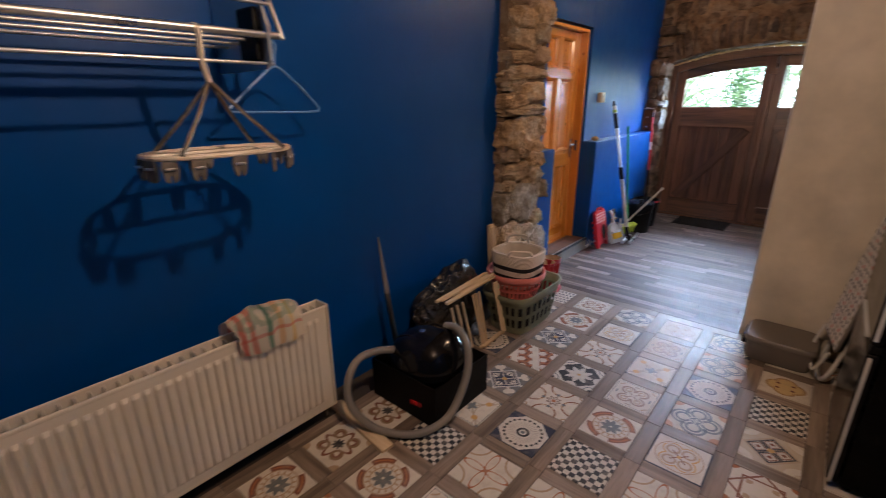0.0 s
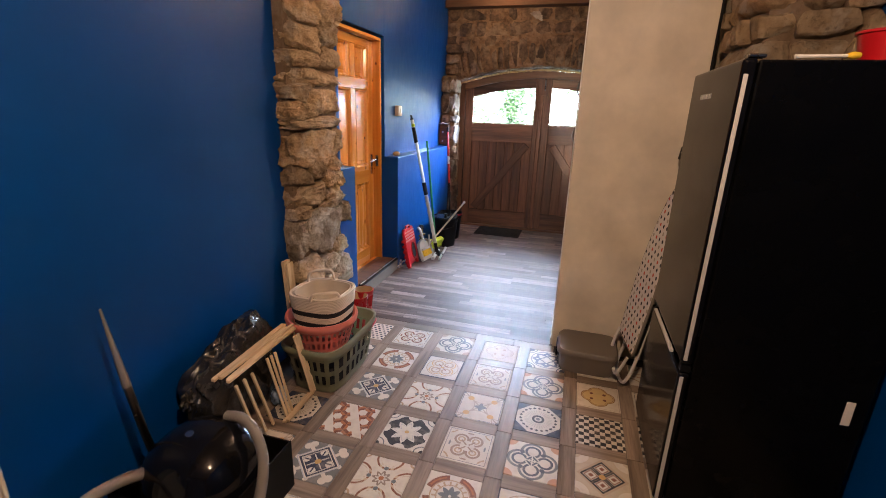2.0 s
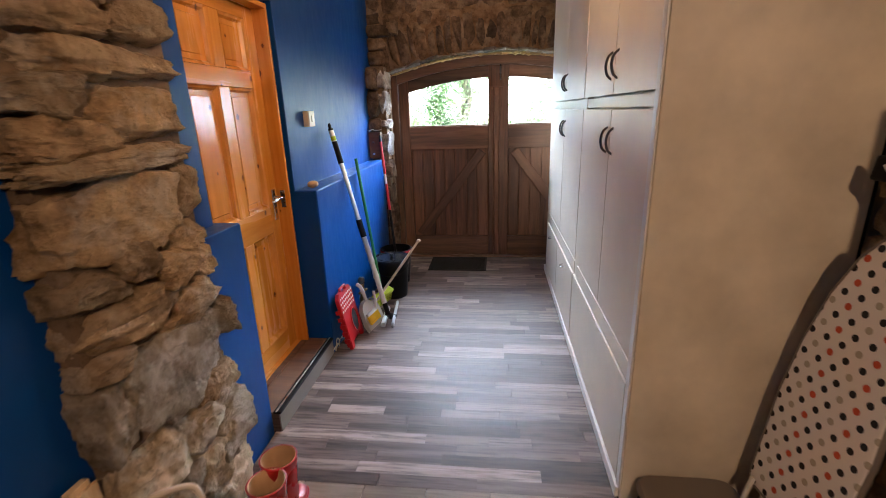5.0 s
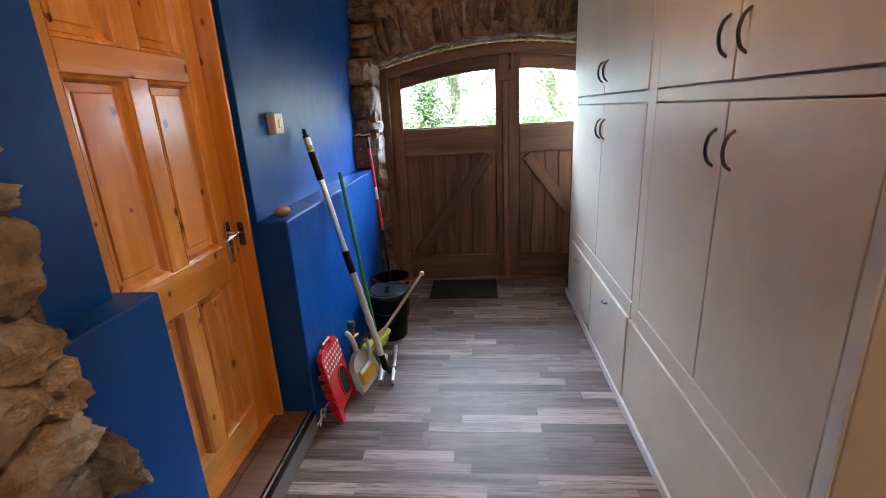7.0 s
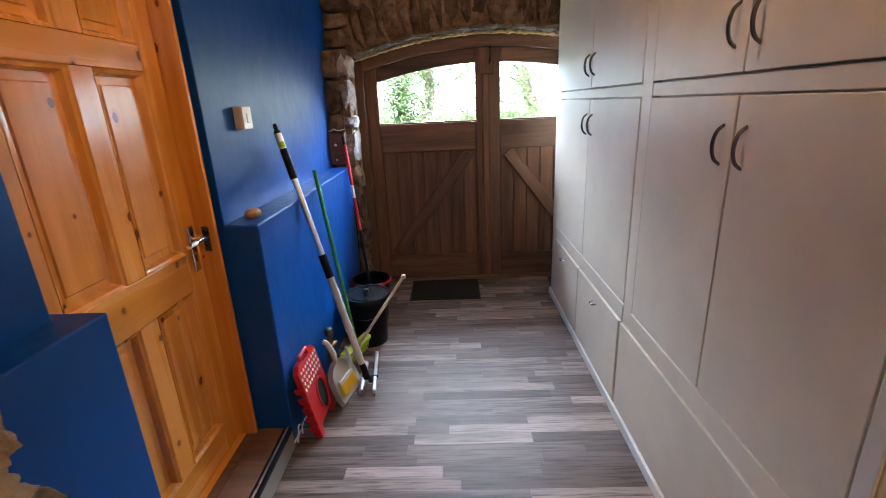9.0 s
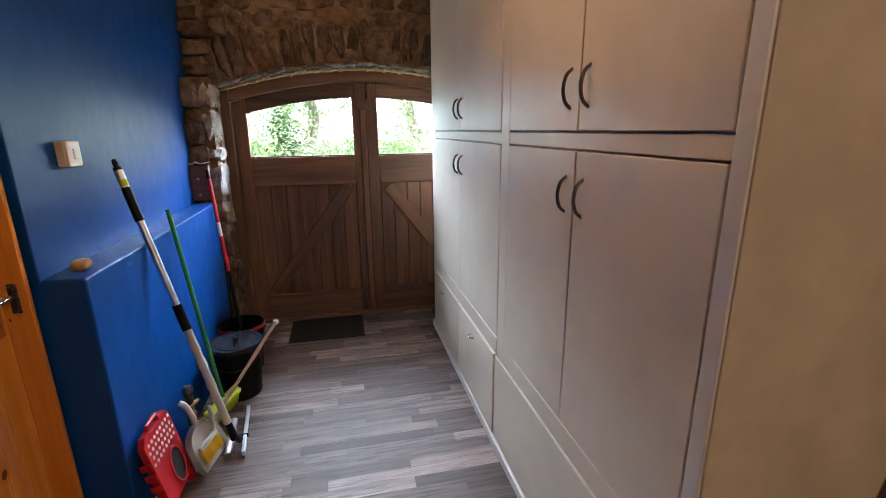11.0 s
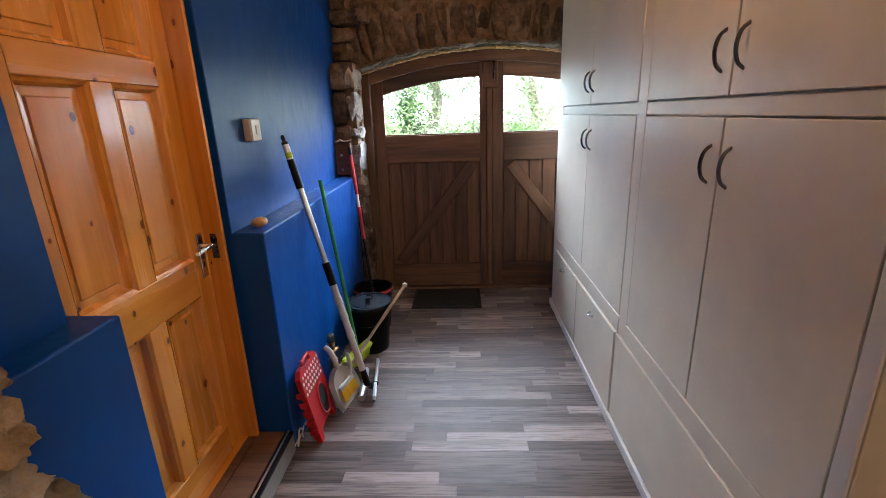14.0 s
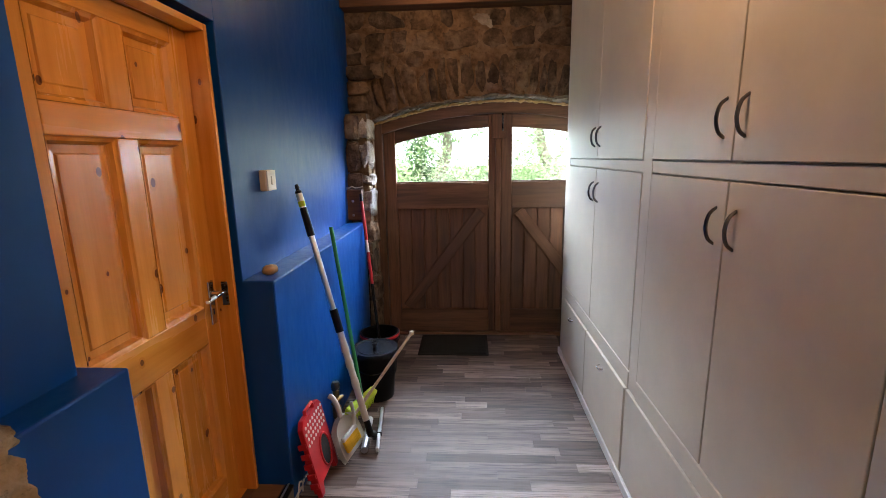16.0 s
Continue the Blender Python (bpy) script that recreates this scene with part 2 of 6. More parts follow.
M_LIME = paint("lime_bristles", (0.50, 0.62, 0.04), 0.75, vary=0.25, grain=350, relief=0.8)
M_YELLOW = paint("yellow_bristles", (0.72, 0.46, 0.02), 0.75, vary=0.2, grain=350, relief=0.8)
M_GREY = paint("pale_grey_plastic", (0.46, 0.43, 0.38), 0.45)
M_GREYPALE = paint("pale_grey_trim", (0.52, 0.50, 0.47), 0.4, vary=0.04)
M_SAGE = paint("sage_green_plastic", (0.24, 0.25, 0.16), 0.45, vary=0.06)
M_PINK = paint("coral_pink_plastic", (0.80, 0.25, 0.20), 0.42, vary=0.06)
M_ROPE = paint("cream_cotton_rope", (0.66, 0.57, 0.46), 0.95, vary=0.08, grain=260, relief=0.7)
M_ROPEBLACK = paint("black_cotton_rope", (0.014, 0.012, 0.014), 0.95, vary=0.2, grain=260, relief=0.7)
M_TAUPE = paint("taupe_plastic", (0.17, 0.145, 0.12), 0.5, vary=0.08)
M_HOSE = paint("grey_ribbed_hose", (0.22, 0.20, 0.18), 0.45, vary=0.1)
M_BAG = paint("black_polythene", (0.022, 0.021, 0.022), 0.22, vary=0.5, grain=30, relief=0.9)
M_BAG.node_tree.nodes["Principled BSDF"].inputs["Specular IOR Level"].default_value = 0.8
M_LID = paint("slate_gloss_lid", (0.016, 0.020, 0.025), 0.16, vary=0.15, relief=0.02)
M_BRASS = paint("tarnished_brass", (0.36, 0.22, 0.09), 0.4, 1.0, 0.2)
M_CARD = paint("beige_switch_plastic", (0.58, 0.44, 0.32), 0.45, vary=0.05)
M_PEBBLE = paint("sandstone_pebble", (0.42, 0.25, 0.11), 0.8, vary=0.25, scale=30)
M_BLUEPL = paint("pale_blue_plastic", (0.12, 0.25, 0.55), 0.3)
M_BAMBOO = wood("bamboo_cane", (0.36, 0.27, 0.18), (0.62, 0.52, 0.40), "x", 0.5, 8.0)
M_PEG = paint("pale_plastic", (0.62, 0.54, 0.44), 0.3, vary=0.12)
M_CLEAR = paint("smoky_clear_plastic", (0.24, 0.21, 0.18), 0.16, vary=0.35, scale=40)
M_CLEAR.node_tree.nodes["Principled BSDF"].inputs["Transmission Weight"].default_value = 0.45
# near-black filler colour, to darken the hamper's slots from inside
M_SLOT_FILLER = paint("dark_slot_filler", (0.012, 0.012, 0.016), 0.95, vary=0.4, scale=14, grain=200, relief=0.5)
M_SOCKS = paint("dark_green_cloth", (0.05, 0.06, 0.045), 0.95, vary=0.6, scale=30, grain=220, relief=0.5)
M_CLOTH = paint("blue_white_cloth", (0.30, 0.40, 0.55), 0.9, vary=0.6, scale=28)
M_ROCK = rock("pillar_stone", [(0.17, 0.112, 0.062), (0.47, 0.345, 0.21), (0.68, 0.54, 0.36)], (0.68, 0.61, 0.50), 0.5, 0.030)
M_ROCKPALE = rock("pale_pillar_stone", [(0.24, 0.18, 0.12), (0.52, 0.44, 0.32), (0.70, 0.61, 0.49)], (0.74, 0.68, 0.58), 0.65, 0.030)
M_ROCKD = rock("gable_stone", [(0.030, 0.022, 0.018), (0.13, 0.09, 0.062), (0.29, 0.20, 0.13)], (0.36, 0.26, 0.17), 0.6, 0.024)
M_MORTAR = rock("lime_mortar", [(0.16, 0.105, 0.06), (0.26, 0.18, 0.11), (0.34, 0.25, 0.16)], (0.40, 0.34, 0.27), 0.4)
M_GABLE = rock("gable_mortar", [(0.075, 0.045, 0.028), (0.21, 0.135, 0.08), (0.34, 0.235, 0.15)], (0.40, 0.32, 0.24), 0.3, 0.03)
M_FILLET = rock("grey_mortar_edge", [(0.12, 0.10, 0.08), (0.22, 0.195, 0.165), (0.34, 0.31, 0.27)], (0.36, 0.33, 0.29), 0.4)
M_LIMEWASH = rock("limewashed_stone", [(0.10, 0.075, 0.055), (0.30, 0.27, 0.24), (0.50, 0.47, 0.44)], (0.56, 0.54, 0.52), 0.7)
M_BARK = rock("bark", [(0.34, 0.30, 0.25), (0.50, 0.46, 0.40), (0.62, 0.57, 0.50)], (0.5, 0.48, 0.42), 0.4, 0.004)


def glass():
    m, nt, p = tree("window_glass")
    p.inputs["Transmission Weight"].default_value = 1.0
    p.inputs["Roughness"].default_value = 0.0
    p.inputs["IOR"].default_value = 1.45
    p.inputs["Base Color"].default_value = (0.97, 0.99, 0.98, 1)
    return m


def leaf_mat(name, a, b):
    m, nt, p = tree(name)
    g = nt.nodes.new("ShaderNodeNewGeometry").outputs["Random Per Island"]
    nt.links.new(ramp(nt, g, [(0, a), (1, b)]), p.inputs["Base Color"])
    p.inputs["Roughness"].default_value = 0.6
    p.inputs["Transmission Weight"].default_value = 0.0
    p.inputs["Subsurface Weight"].default_value = 0.0
    return m


M_GLASS = glass()
M_LEAF = leaf_mat("leaves", (0.32, 0.48, 0.22), (0.62, 0.76, 0.46))
M_LEAF2 = leaf_mat("pale_leaves", (0.45, 0.58, 0.36), (0.76, 0.82, 0.64))
M_SHRUB = leaf_mat("dark_leaves", (0.07, 0.16, 0.05), (0.20, 0.34, 0.13))
M_GRASS = paint("grass", (0.22, 0.30, 0.10), 0.9, vary=0.4, scale=2, grain=60, relief=0.5)


def lamp_glow():
    m, nt, p = tree("lamp_glass")
    p.inputs["Base Color"].default_value = (0.9, 0.85, 0.75, 1)
    p.inputs["Emission Color"].default_value = (1.0, 0.72, 0.42, 1)
    p.inputs["Emission Strength"].default_value = 2.5
    return m


M_LAMP = lamp_glow()
# near-black colour that stands in for the shade inside small openings
M_HOLE_SHADE = paint("hole_shade", (0.004, 0.004, 0.004), 0.9)


def dotted_cloth():
    """White ironing-board cover with staggered dots in black, red and grey."""
    m, nt, p = tree("dotted_cotton")
    sep = nt.nodes.new("ShaderNodeSeparateXYZ")
    nt.links.new(coords(nt), sep.inputs[0])
    u, v = Ex(nt, sep.outputs[0]) * (1 / 0.052), Ex(nt, sep.outputs[2]) * (1 / 0.036)
    row = v.floor()
    us = u + row * 0.5
    cu, cv = us.mod(1.0) - 0.5, v.mod(1.0) - 0.5
    d = ((cu * 0.052) * (cu * 0.052) + (cv * 0.036) * (cv * 0.036)).sqrt()
    dot = d < 0.0105
    kind = (us.floor() + row * 2.0).mod(5.0)
    c = mixc(nt, kind > 1.5, (0.012, 0.010, 0.012), (0.012, 0.010, 0.012))
    c = mixc(nt, kind > 2.5, c, (0.55, 0.09, 0.04))
    c = mixc(nt, kind > 3.5, c, (0.42, 0.37, 0.29))
    c = mixc(nt, dot, (0.74, 0.69, 0.63), c)
    nt.links.new(c, p.inputs["Base Color"])
    p.inputs["Roughness"].default_value = 0.9
    bump(nt, p, noise_tex(nt, coords(nt), 9, 4), 0.35, 0.008)
    return m


M_DOTS = dotted_cloth()


def towel_cloth():
    m, nt, p = tree("checked_tea_towel")
    sep = nt.nodes.new("ShaderNodeSeparateXYZ")
    nt.links.new(coords(nt), sep.inputs[0])
    a, b = Ex(nt, sep.outputs[1]), Ex(nt, sep.outputs[0]) + Ex(nt, sep.outputs[2])
    c = (0.86, 0.80, 0.67)
    wave = Ex(nt, noise_tex(nt, coords(nt), 7, 2)) * 0.03
    a, b = a + wave, b + wave
    for q, at, w, col, k in ((a, -0.095, 0.011, (0.72, 0.10, 0.06), 0.75), (a, -0.055, 0.010, (0.76, 0.16, 0.08), 0.65), (a, 0.010, 0.009, (0.10, 0.33, 0.20), 0.75),
                             (a, 0.060, 0.012, (0.80, 0.46, 0.10), 0.55), (a, 0.110, 0.008, (0.82, 0.60, 0.16), 0.6), (b, 0.032, 0.007, (0.72, 0.12, 0.07), 0.5), (b, 0.075, 0.006, (0.14, 0.34, 0.20), 0.4)):
        c = mixc(nt, ((q - at).abs() < w) * k, c, col)
    nt.links.new(c, p.inputs["Base Color"])
    p.inputs["Roughness"].default_value = 0.95
    bump(nt, p, noise_tex(nt, coords(nt), 300, 2), 0.4, 0.001)
    return m


M_TOWEL = towel_cloth()


# printed patterns of the cement-look tiles: u, v run from -1 to 1 over a tile
CREAM, TAN, BROWN, NAVY, SLATE, INK, RUST, OCHRE = (
    (0.60, 0.54, 0.45), (0.40, 0.28, 0.17), (0.20, 0.075, 0.04), (0.030, 0.036, 0.062), (0.135, 0.142, 0.150), (0.022, 0.022, 0.026), (0.36, 0.13, 0.05), (0.52, 0.30, 0.09))


def line(d, w):
    return d.abs() < w


def pattern(kind):
    m, nt, p = tree("tile_print_" + kind)
    sep = nt.nodes.new("ShaderNodeSeparateXYZ")
    nt.links.new(coords(nt), sep.inputs[0])
    u, v = Ex(nt, sep.outputs[0]) * (1 / 0.1125), Ex(nt, sep.outputs[1]) * (1 / 0.1125)
    r = (u * u + v * v).sqrt()
    a = v.op("ARCTAN2", u)
    c4, c8 = (a * 4.0).cos(), (a * 8.0).cos()
    au, av = u.abs(), v.abs()
    box, dia = au.max(av), au + av
    du, dv = au - 1.0, av - 1.0
    rc = (du * du + dv * dv).sqrt()
    eu = ((au - 1.0) * (au - 1.0) + v * v).sqrt()
    ev = (u * u + (av - 1.0) * (av - 1.0)).sqrt()
    re = eu.min(ev)
    qu, qv = au - 0.42, av - 0.42
    rq = (qu * qu + qv * qv).sqrt()
    c = CREAM

    def put(mask, col):
        nonlocal c
        c = mixc(nt, mask, c, col)

    tri = ((a * (8 / math.tau)).mod(1.0) - 0.5).abs() * 2.0
    axis_lobe = (((au - 0.5) * (au - 0.5) + v * v).sqrt()).min((u * u + (av - 0.5) * (av - 0.5)).sqrt())
    if kind in ("scroll", "greyscroll"):
        ink = BROWN if kind == "scroll" else (0.27, 0.18, 0.13)
        put(line(box - 0.90, 0.012), SLATE)
        ku, kv = au - 0.30, av - 0.34
        ring = (ku * ku + kv * kv).sqrt()
        put(line(ring - 0.27, 0.05) * (r > 0.30), ink)
        put(line(ring - 0.13, 0.035), TAN)
        put(line(au - av, 0.045) * (r < 0.42), ink)
        put((u * u * 2.2 + (av - 0.76) * (av - 0.76) * 30.0) < 0.045, ink)
        put((v * v * 2.2 + (au - 0.74) * (au - 0.74) * 30.0) < 0.045, SLATE)
        put(line(rc - 0.42, 0.035) * (box < 0.84), TAN)
        put(r < 0.07, CREAM)
    elif kind in ("quatre", "quatre_rust"):
        put(rc < 0.34, (0.47, 0.25, 0.14) if kind == "quatre_rust" else (0.40, 0.29, 0.20))
        put(axis_lobe < 0.47, CREAM)
        put(line(axis_lobe - 0.45, 0.055), SLATE)
        put(line(axis_lobe - 0.27, 0.05), (0.07, 0.08, 0.10))
        put(line(rq, 0.10), (0.07, 0.08, 0.10))
        put(dia < 0.36, CREAM)
        put((dia < 0.30) * (line(au - 0.0, 0.025) + line(av - 0.0, 0.025) < 0.5), (0.07, 0.08, 0.10))
        put(line(dia - 0.16, 0.022), CREAM)
    elif kind in ("pale", "tan"):
        tan_kind = kind == "tan"
        edge = (0.24, 0.12, 0.04) if tan_kind else (0.44, 0.35, 0.26)
        lobe = (((au - 0.34) * (au - 0.34) + v * v).sqrt()).min((u * u + (av - 0.34) * (av - 0.34)).sqrt())
        put(lobe < 0.44, (0.56, 0.40, 0.17) if tan_kind else (0.61, 0.55, 0.46))
        put(line(lobe - 0.44, 0.022), edge)
        put(line(lobe - 0.37, 0.014), edge)
        put(((au - 0.30) * (au - 0.30) + (av - 0.22) * (av - 0.22)).sqrt() < 0.085, (0.16, 0.05, 0.02) if tan_kind else TAN)
        put(line(box - 0.94, 0.012), (0.42, 0.36, 0.28))
    elif kind == "bluecircle":
        put(rc < 0.45, NAVY)
        put(line(rc - 0.34, 0.05), CREAM)
        put(line(r - (0.62 + c8 * 0.08), 0.09), (0.10, 0.12, 0.16))
        put(line(r - (0.30 + c4 * 0.05), 0.05), SLATE)
        put(line(r - 0.84, 0.03), SLATE)
        put(line(axis_lobe - 0.12, 0.05), (0.10, 0.12, 0.16))
    elif kind == "medallion":
        put((r > 0.74) * (r < 0.97) * (c4 < 0.55), BROWN)
        put(line(r - 0.86, 0.035) * (c4 < 0.1), RUST)
        put(line(r - 0.72, 0.025), TAN)
        put((line(r - 0.56, 0.10)) * (line(tri - 0.5, 0.16)), TAN)
        put(line(r - 0.50, 0.022), TAN)
        put(r < tri * 0.20 + 0.26, SLATE)
        put(r < 0.06, CREAM)
    elif kind == "framed":
        put(box > 0.95, NAVY)
        put(line(r - 0.84, 0.022), TAN)
        ku, kv = au - 0.28, av - 0.32
        ring = (ku * ku + kv * kv).sqrt()
        put(line(ring - 0.22, 0.045) * (r > 0.2), TAN)
        put(line(ring - 0.36, 0.03) * (r > 0.45) * (r < 0.78), OCHRE)
        put(line(au - av, 0.04) * (r < 0.40), BROWN)
        put(r < 0.08, OCHRE)
    elif kind == "pinwheel":
        put(box < 3.0, (0.15, 0.148, 0.145))
        put(((au - 0.64) * (au - 0.64) + (av - 0.80) * (av - 0.80)).sqrt() < 0.17, CREAM)
        put(((au - 0.80) * (au - 0.80) + (av - 0.64) * (av - 0.64)).sqrt() < 0.17, CREAM)
        put(line(au - av, 0.11) * (r > 0.5) * (r < 1.0), CREAM)
        put(((au - 0.90) * (au - 0.90) + av * av).sqrt().min((au * au + (av - 0.90) * (av - 0.90)).sqrt()) < 0.10, CREAM)
        put(dia < 0.96, (0.42, 0.42, 0.44))
        put(dia < 0.90, CREAM)
        put(dia < 0.84, NAVY)
        put(line(dia - 0.70, 0.025), CREAM)
        put((axis_lobe < 0.17) * (dia < 0.66), CREAM)
        put((line(au, 0.03) + line(av, 0.03)) * (dia < 0.60), NAVY)
        put(line(au - av, 0.035) * (dia < 0.62), CREAM)
        put(r < 0.13, OCHRE)
    elif kind == "halfcircle":
        put(line(re - 0.52, 0.05), (0.50, 0.38, 0.25))
        put(line(re - 0.52, 0.04) * ((a * 24.0).cos() > 0.3), BROWN)
        put((line(re - 0.40, 0.03)) * ((a * 30.0).cos() > 0.2), (0.52, 0.44, 0.33))
        put(line(r - (0.24 + c8 * 0.07), 0.06), (0.24, 0.18, 0.14))
        put(line(axis_lobe - 0.05, 0.04), SLATE)
        put(r < 0.10, RUST)
        put(line(rc - 0.15, 0.04), TAN)
    elif kind == "petals":
        put(line(au - av, 0.05), (0.36, 0.29, 0.21))
        put(line(re - 0.70, 0.025), (0.42, 0.34, 0.25))
        put(((au - 0.56) * (au - 0.56) + (av - 0.56) * (av - 0.56)).sqrt() < 0.15, OCHRE)
        put(r < (0.22 + c4 * 0.07), SLATE)
        put(rc < 0.14, SLATE)
        put(line(box - 0.95, 0.012), SLATE)
    elif kind == "octagon":
        put(box < 3.0, NAVY)
        put(box.max(dia * 0.72) < 0.97, CREAM)
        put(line(r - 0.78, 0.085) * (((a * (22 / math.tau)).mod(1.0) - 0.5).abs() * 0.19 + (r - 0.78).abs() < 0.075), INK)
        put(line(r - 0.48, 0.14) * ((a * 32.0).cos() > 0.55), (0.42, 0.37, 0.31))
        put(line(r - 0.22, 0.055), INK)
        put(r < 0.09, SLATE)
    elif kind == "checker":
        put((((u * 4.5).floor() + (v * 4.5).floor()).mod(2.0)) < 0.5, INK)
    elif kind == "trefoil":
        hx, hy = u * 1.55, v * 1.55
        ax, ay = hx.mod(1.0) - 0.5, hy.mod(1.732) - 0.866
        bx_, by_ = (hx - 0.5).mod(1.0) - 0.5, (hy - 0.866).mod(1.732) - 0.866
        near_a = (ax * ax + ay * ay) < (bx_ * bx_ + by_ * by_)
        gx = bx_ + (ax - bx_) * near_a
        gy = by_ + (ay - by_) * near_a
        hexd = gx.abs().max(gx.abs() * 0.5 + gy.abs() * 0.866)
        side = (gy.op("ARCTAN2", gx) * 3.0).cos()
        put(hexd > 0.29, RUST)
        put((hexd > 0.29) * (side > 0.0), (0.17, 0.055, 0.026))
        put((hexd > 0.29) * ((hx * 0.5 + hy * 0.29).mod(1.0) < 0.33), CREAM)
    elif kind == "star":
        put(r < 1.0 - tri * 0.10, INK)
        put(rc < 0.42, CREAM)
        put(line(rc - 0.34, 0.025), SLATE)
        put(rc < 0.14, INK)
        put(line(re - 0.0, 0.26), CREAM)
        put(r < 0.38 + tri * 0.34, CREAM)
        put(line(r - (0.30 + tri * 0.26), 0.02), (0.40, 0.38, 0.36))
        put(r < 0.09, OCHRE)
    elif kind == "diamond":
        put(rc < 0.50, (0.52, 0.46, 0.38))
        put(box < 3.0, (0.50, 0.42, 0.31))
        put(line(rc - 0.36, 0.16), CREAM)
        four = ((au - 0.42).abs() + av).min(au + (av - 0.42).abs())
        put(dia < 0.96, (0.44, 0.34, 0.24))
        put(four < 0.40, CREAM)
        put(line(four - 0.36, 0.05), INK)
        put(line(four - 0.25, 0.03), BROWN)
        put(four < 0.11, BROWN)
        put(r < 0.13, OCHRE)
    elif kind == "bigpetal":
        e1 = (u * u * 8.0 + (av - 0.5) * (av - 0.5)).sqrt()
        e2 = (v * v * 8.0 + (au - 0.5) * (au - 0.5)).sqrt()
        put(line(e1.min(e2) - 0.46, 0.05), RUST)
        put(line(rc - 0.62, 0.04), TAN)
        put(r < 0.08, RUST)
    elif kind == "dots":
        w = (u * 3.6 + ((v * 4.2).floor()) * 0.5).mod(1.0) - 0.5
        vv = (v * 4.2).mod(1.0) - 0.5
        put((w * w + vv * vv).sqrt() < 0.30, NAVY)
    elif kind == "lattice":
        put(line(dia - 1.05, 0.06), BROWN)
        put(line(box - 0.62, 0.04), BROWN)
        put((box < 0.5) * line(rq, 0.14), TAN)
        put(rc < 0.22, RUST)
    elif kind == "rosette":
        put(line(r - (0.62 + c8 * 0.12), 0.08), BROWN)
        put(line(rq - 0.22, 0.06), (0.24, 0.15, 0.08))
        put(r < (0.22 + c8 * 0.06), INK)
        put(rc < 0.3, TAN)
    g = noise_tex(nt, shifted(nt), 26, 5)
    c = mixc(nt, remap(nt, g, 0.0, 0.45, 0.48, 0.8), c, (0.36, 0.30, 0.24))
    nt.links.new(c, p.inputs["Base Color"])
    nt.links.new(remap(nt, g, 0.42, 0.58), p.inputs["Roughness"])
    p.inputs["Specular IOR Level"].default_value = 0.28
    bump(nt, p, noise_tex(nt, coords(nt), 40, 3), 0.1, 0.001)
    return m


# ---- building blocks ----
def mesh_of(bm, name, material=None, smooth=False):
    me = bpy.data.meshes.new(name)
    bmesh.ops.recalc_face_normals(bm, faces=bm.faces)
    if smooth:
        for f in bm.faces:
            f.smooth = True
        limit = 0.45 if name in ("stone", "voussoir") else 0.75
        for e in bm.edges:
            if len(e.link_faces) == 2 and e.calc_face_angle(0) > limit:
                e.smooth = False
    bm.to_mesh(me)
    bm.free()
    if material:
        me.materials.append(material)
    return me


def part(name, bm, material, parent=None, label="", smooth=False, at=None):
    ob = new(name, mesh_of(bm, name, material, smooth))
    if parent:
        ob.parent = parent
    if at is not None:
        ob.matrix_basis = at
    if label:
        ob["label"] = label
    return ob


def thing(name, at, label, category, group="", kind=""):
    ob = new(name)
    ob.empty_display_size = 0.1
    ob.matrix_basis = at
    return tagged(ob, label, category, group, kind)


def solid(name, bm, material, label, category="", at=None, smooth=False, kind="", group=""):
    """A thing that is one mesh."""
    return tagged(part(name, bm, material, None, "", smooth, at), label, category, group, kind)


def box(x0, x1, y0, y1, z0, z1, bevel=0.0, seg=2, bm=None):
    b = bmesh.new()
    bmesh.ops.create_cube(b, size=1.0, matrix=Matrix.Translation(((x0 + x1) / 2, (y0 + y1) / 2, (z0 + z1) / 2)) @ Matrix.Diagonal((x1 - x0, y1 - y0, z1 - z0, 1)))
    if bevel:
        bmesh.ops.bevel(b, geom=b.edges[:], offset=bevel, segments=seg, profile=0.5, affect="EDGES")
    return join(bm, b)


def join(bm, b):
    if bm is None:
        return b
    me = bpy.data.meshes.new("tmp")
    b.to_mesh(me)
    b.free()
    bm.from_mesh(me)
    bpy.data.meshes.remove(me)
    return bm


def tube(points, radius, seg=10, bm=None, closed=False, ribs=0.0):
    """A round bar along points; radius is a number or one for each point."""
    b = bmesh.new()
    pts = [Vector(p) for p in points]
    n = len(pts)
    rad = radius if isinstance(radius, (list, tuple)) else [radius] * n
    rings = []
    up = None
    for i, p in enumerate(pts):
        a, c = (pts[i - 1] if i or closed else p), (pts[(i + 1) % n] if i < n - 1 or closed else p)
        d = (c - a).normalized()
        if up is None:
            up = d.orthogonal().normalized()
        up = (up - d * up.dot(d)).normalized()
        side = d.cross(up)
        r = rad[i] * (1 + (ribs if i % 2 else 0))
        rings.append([b.verts.new(p + (up * math.cos(2 * math.pi * k / seg) + side * math.sin(2 * math.pi * k / seg)) * r) for k in range(seg)])
    for i in range(n if closed else n - 1):
        q, w = rings[i], rings[(i + 1) % n]
        for k in range(seg):
            b.faces.new((q[k], q[(k + 1) % seg], w[(k + 1) % seg], w[k]))
    if not closed:
        b.faces.new(rings[0][::-1])
        b.faces.new(rings[-1])
    return join(bm, b)


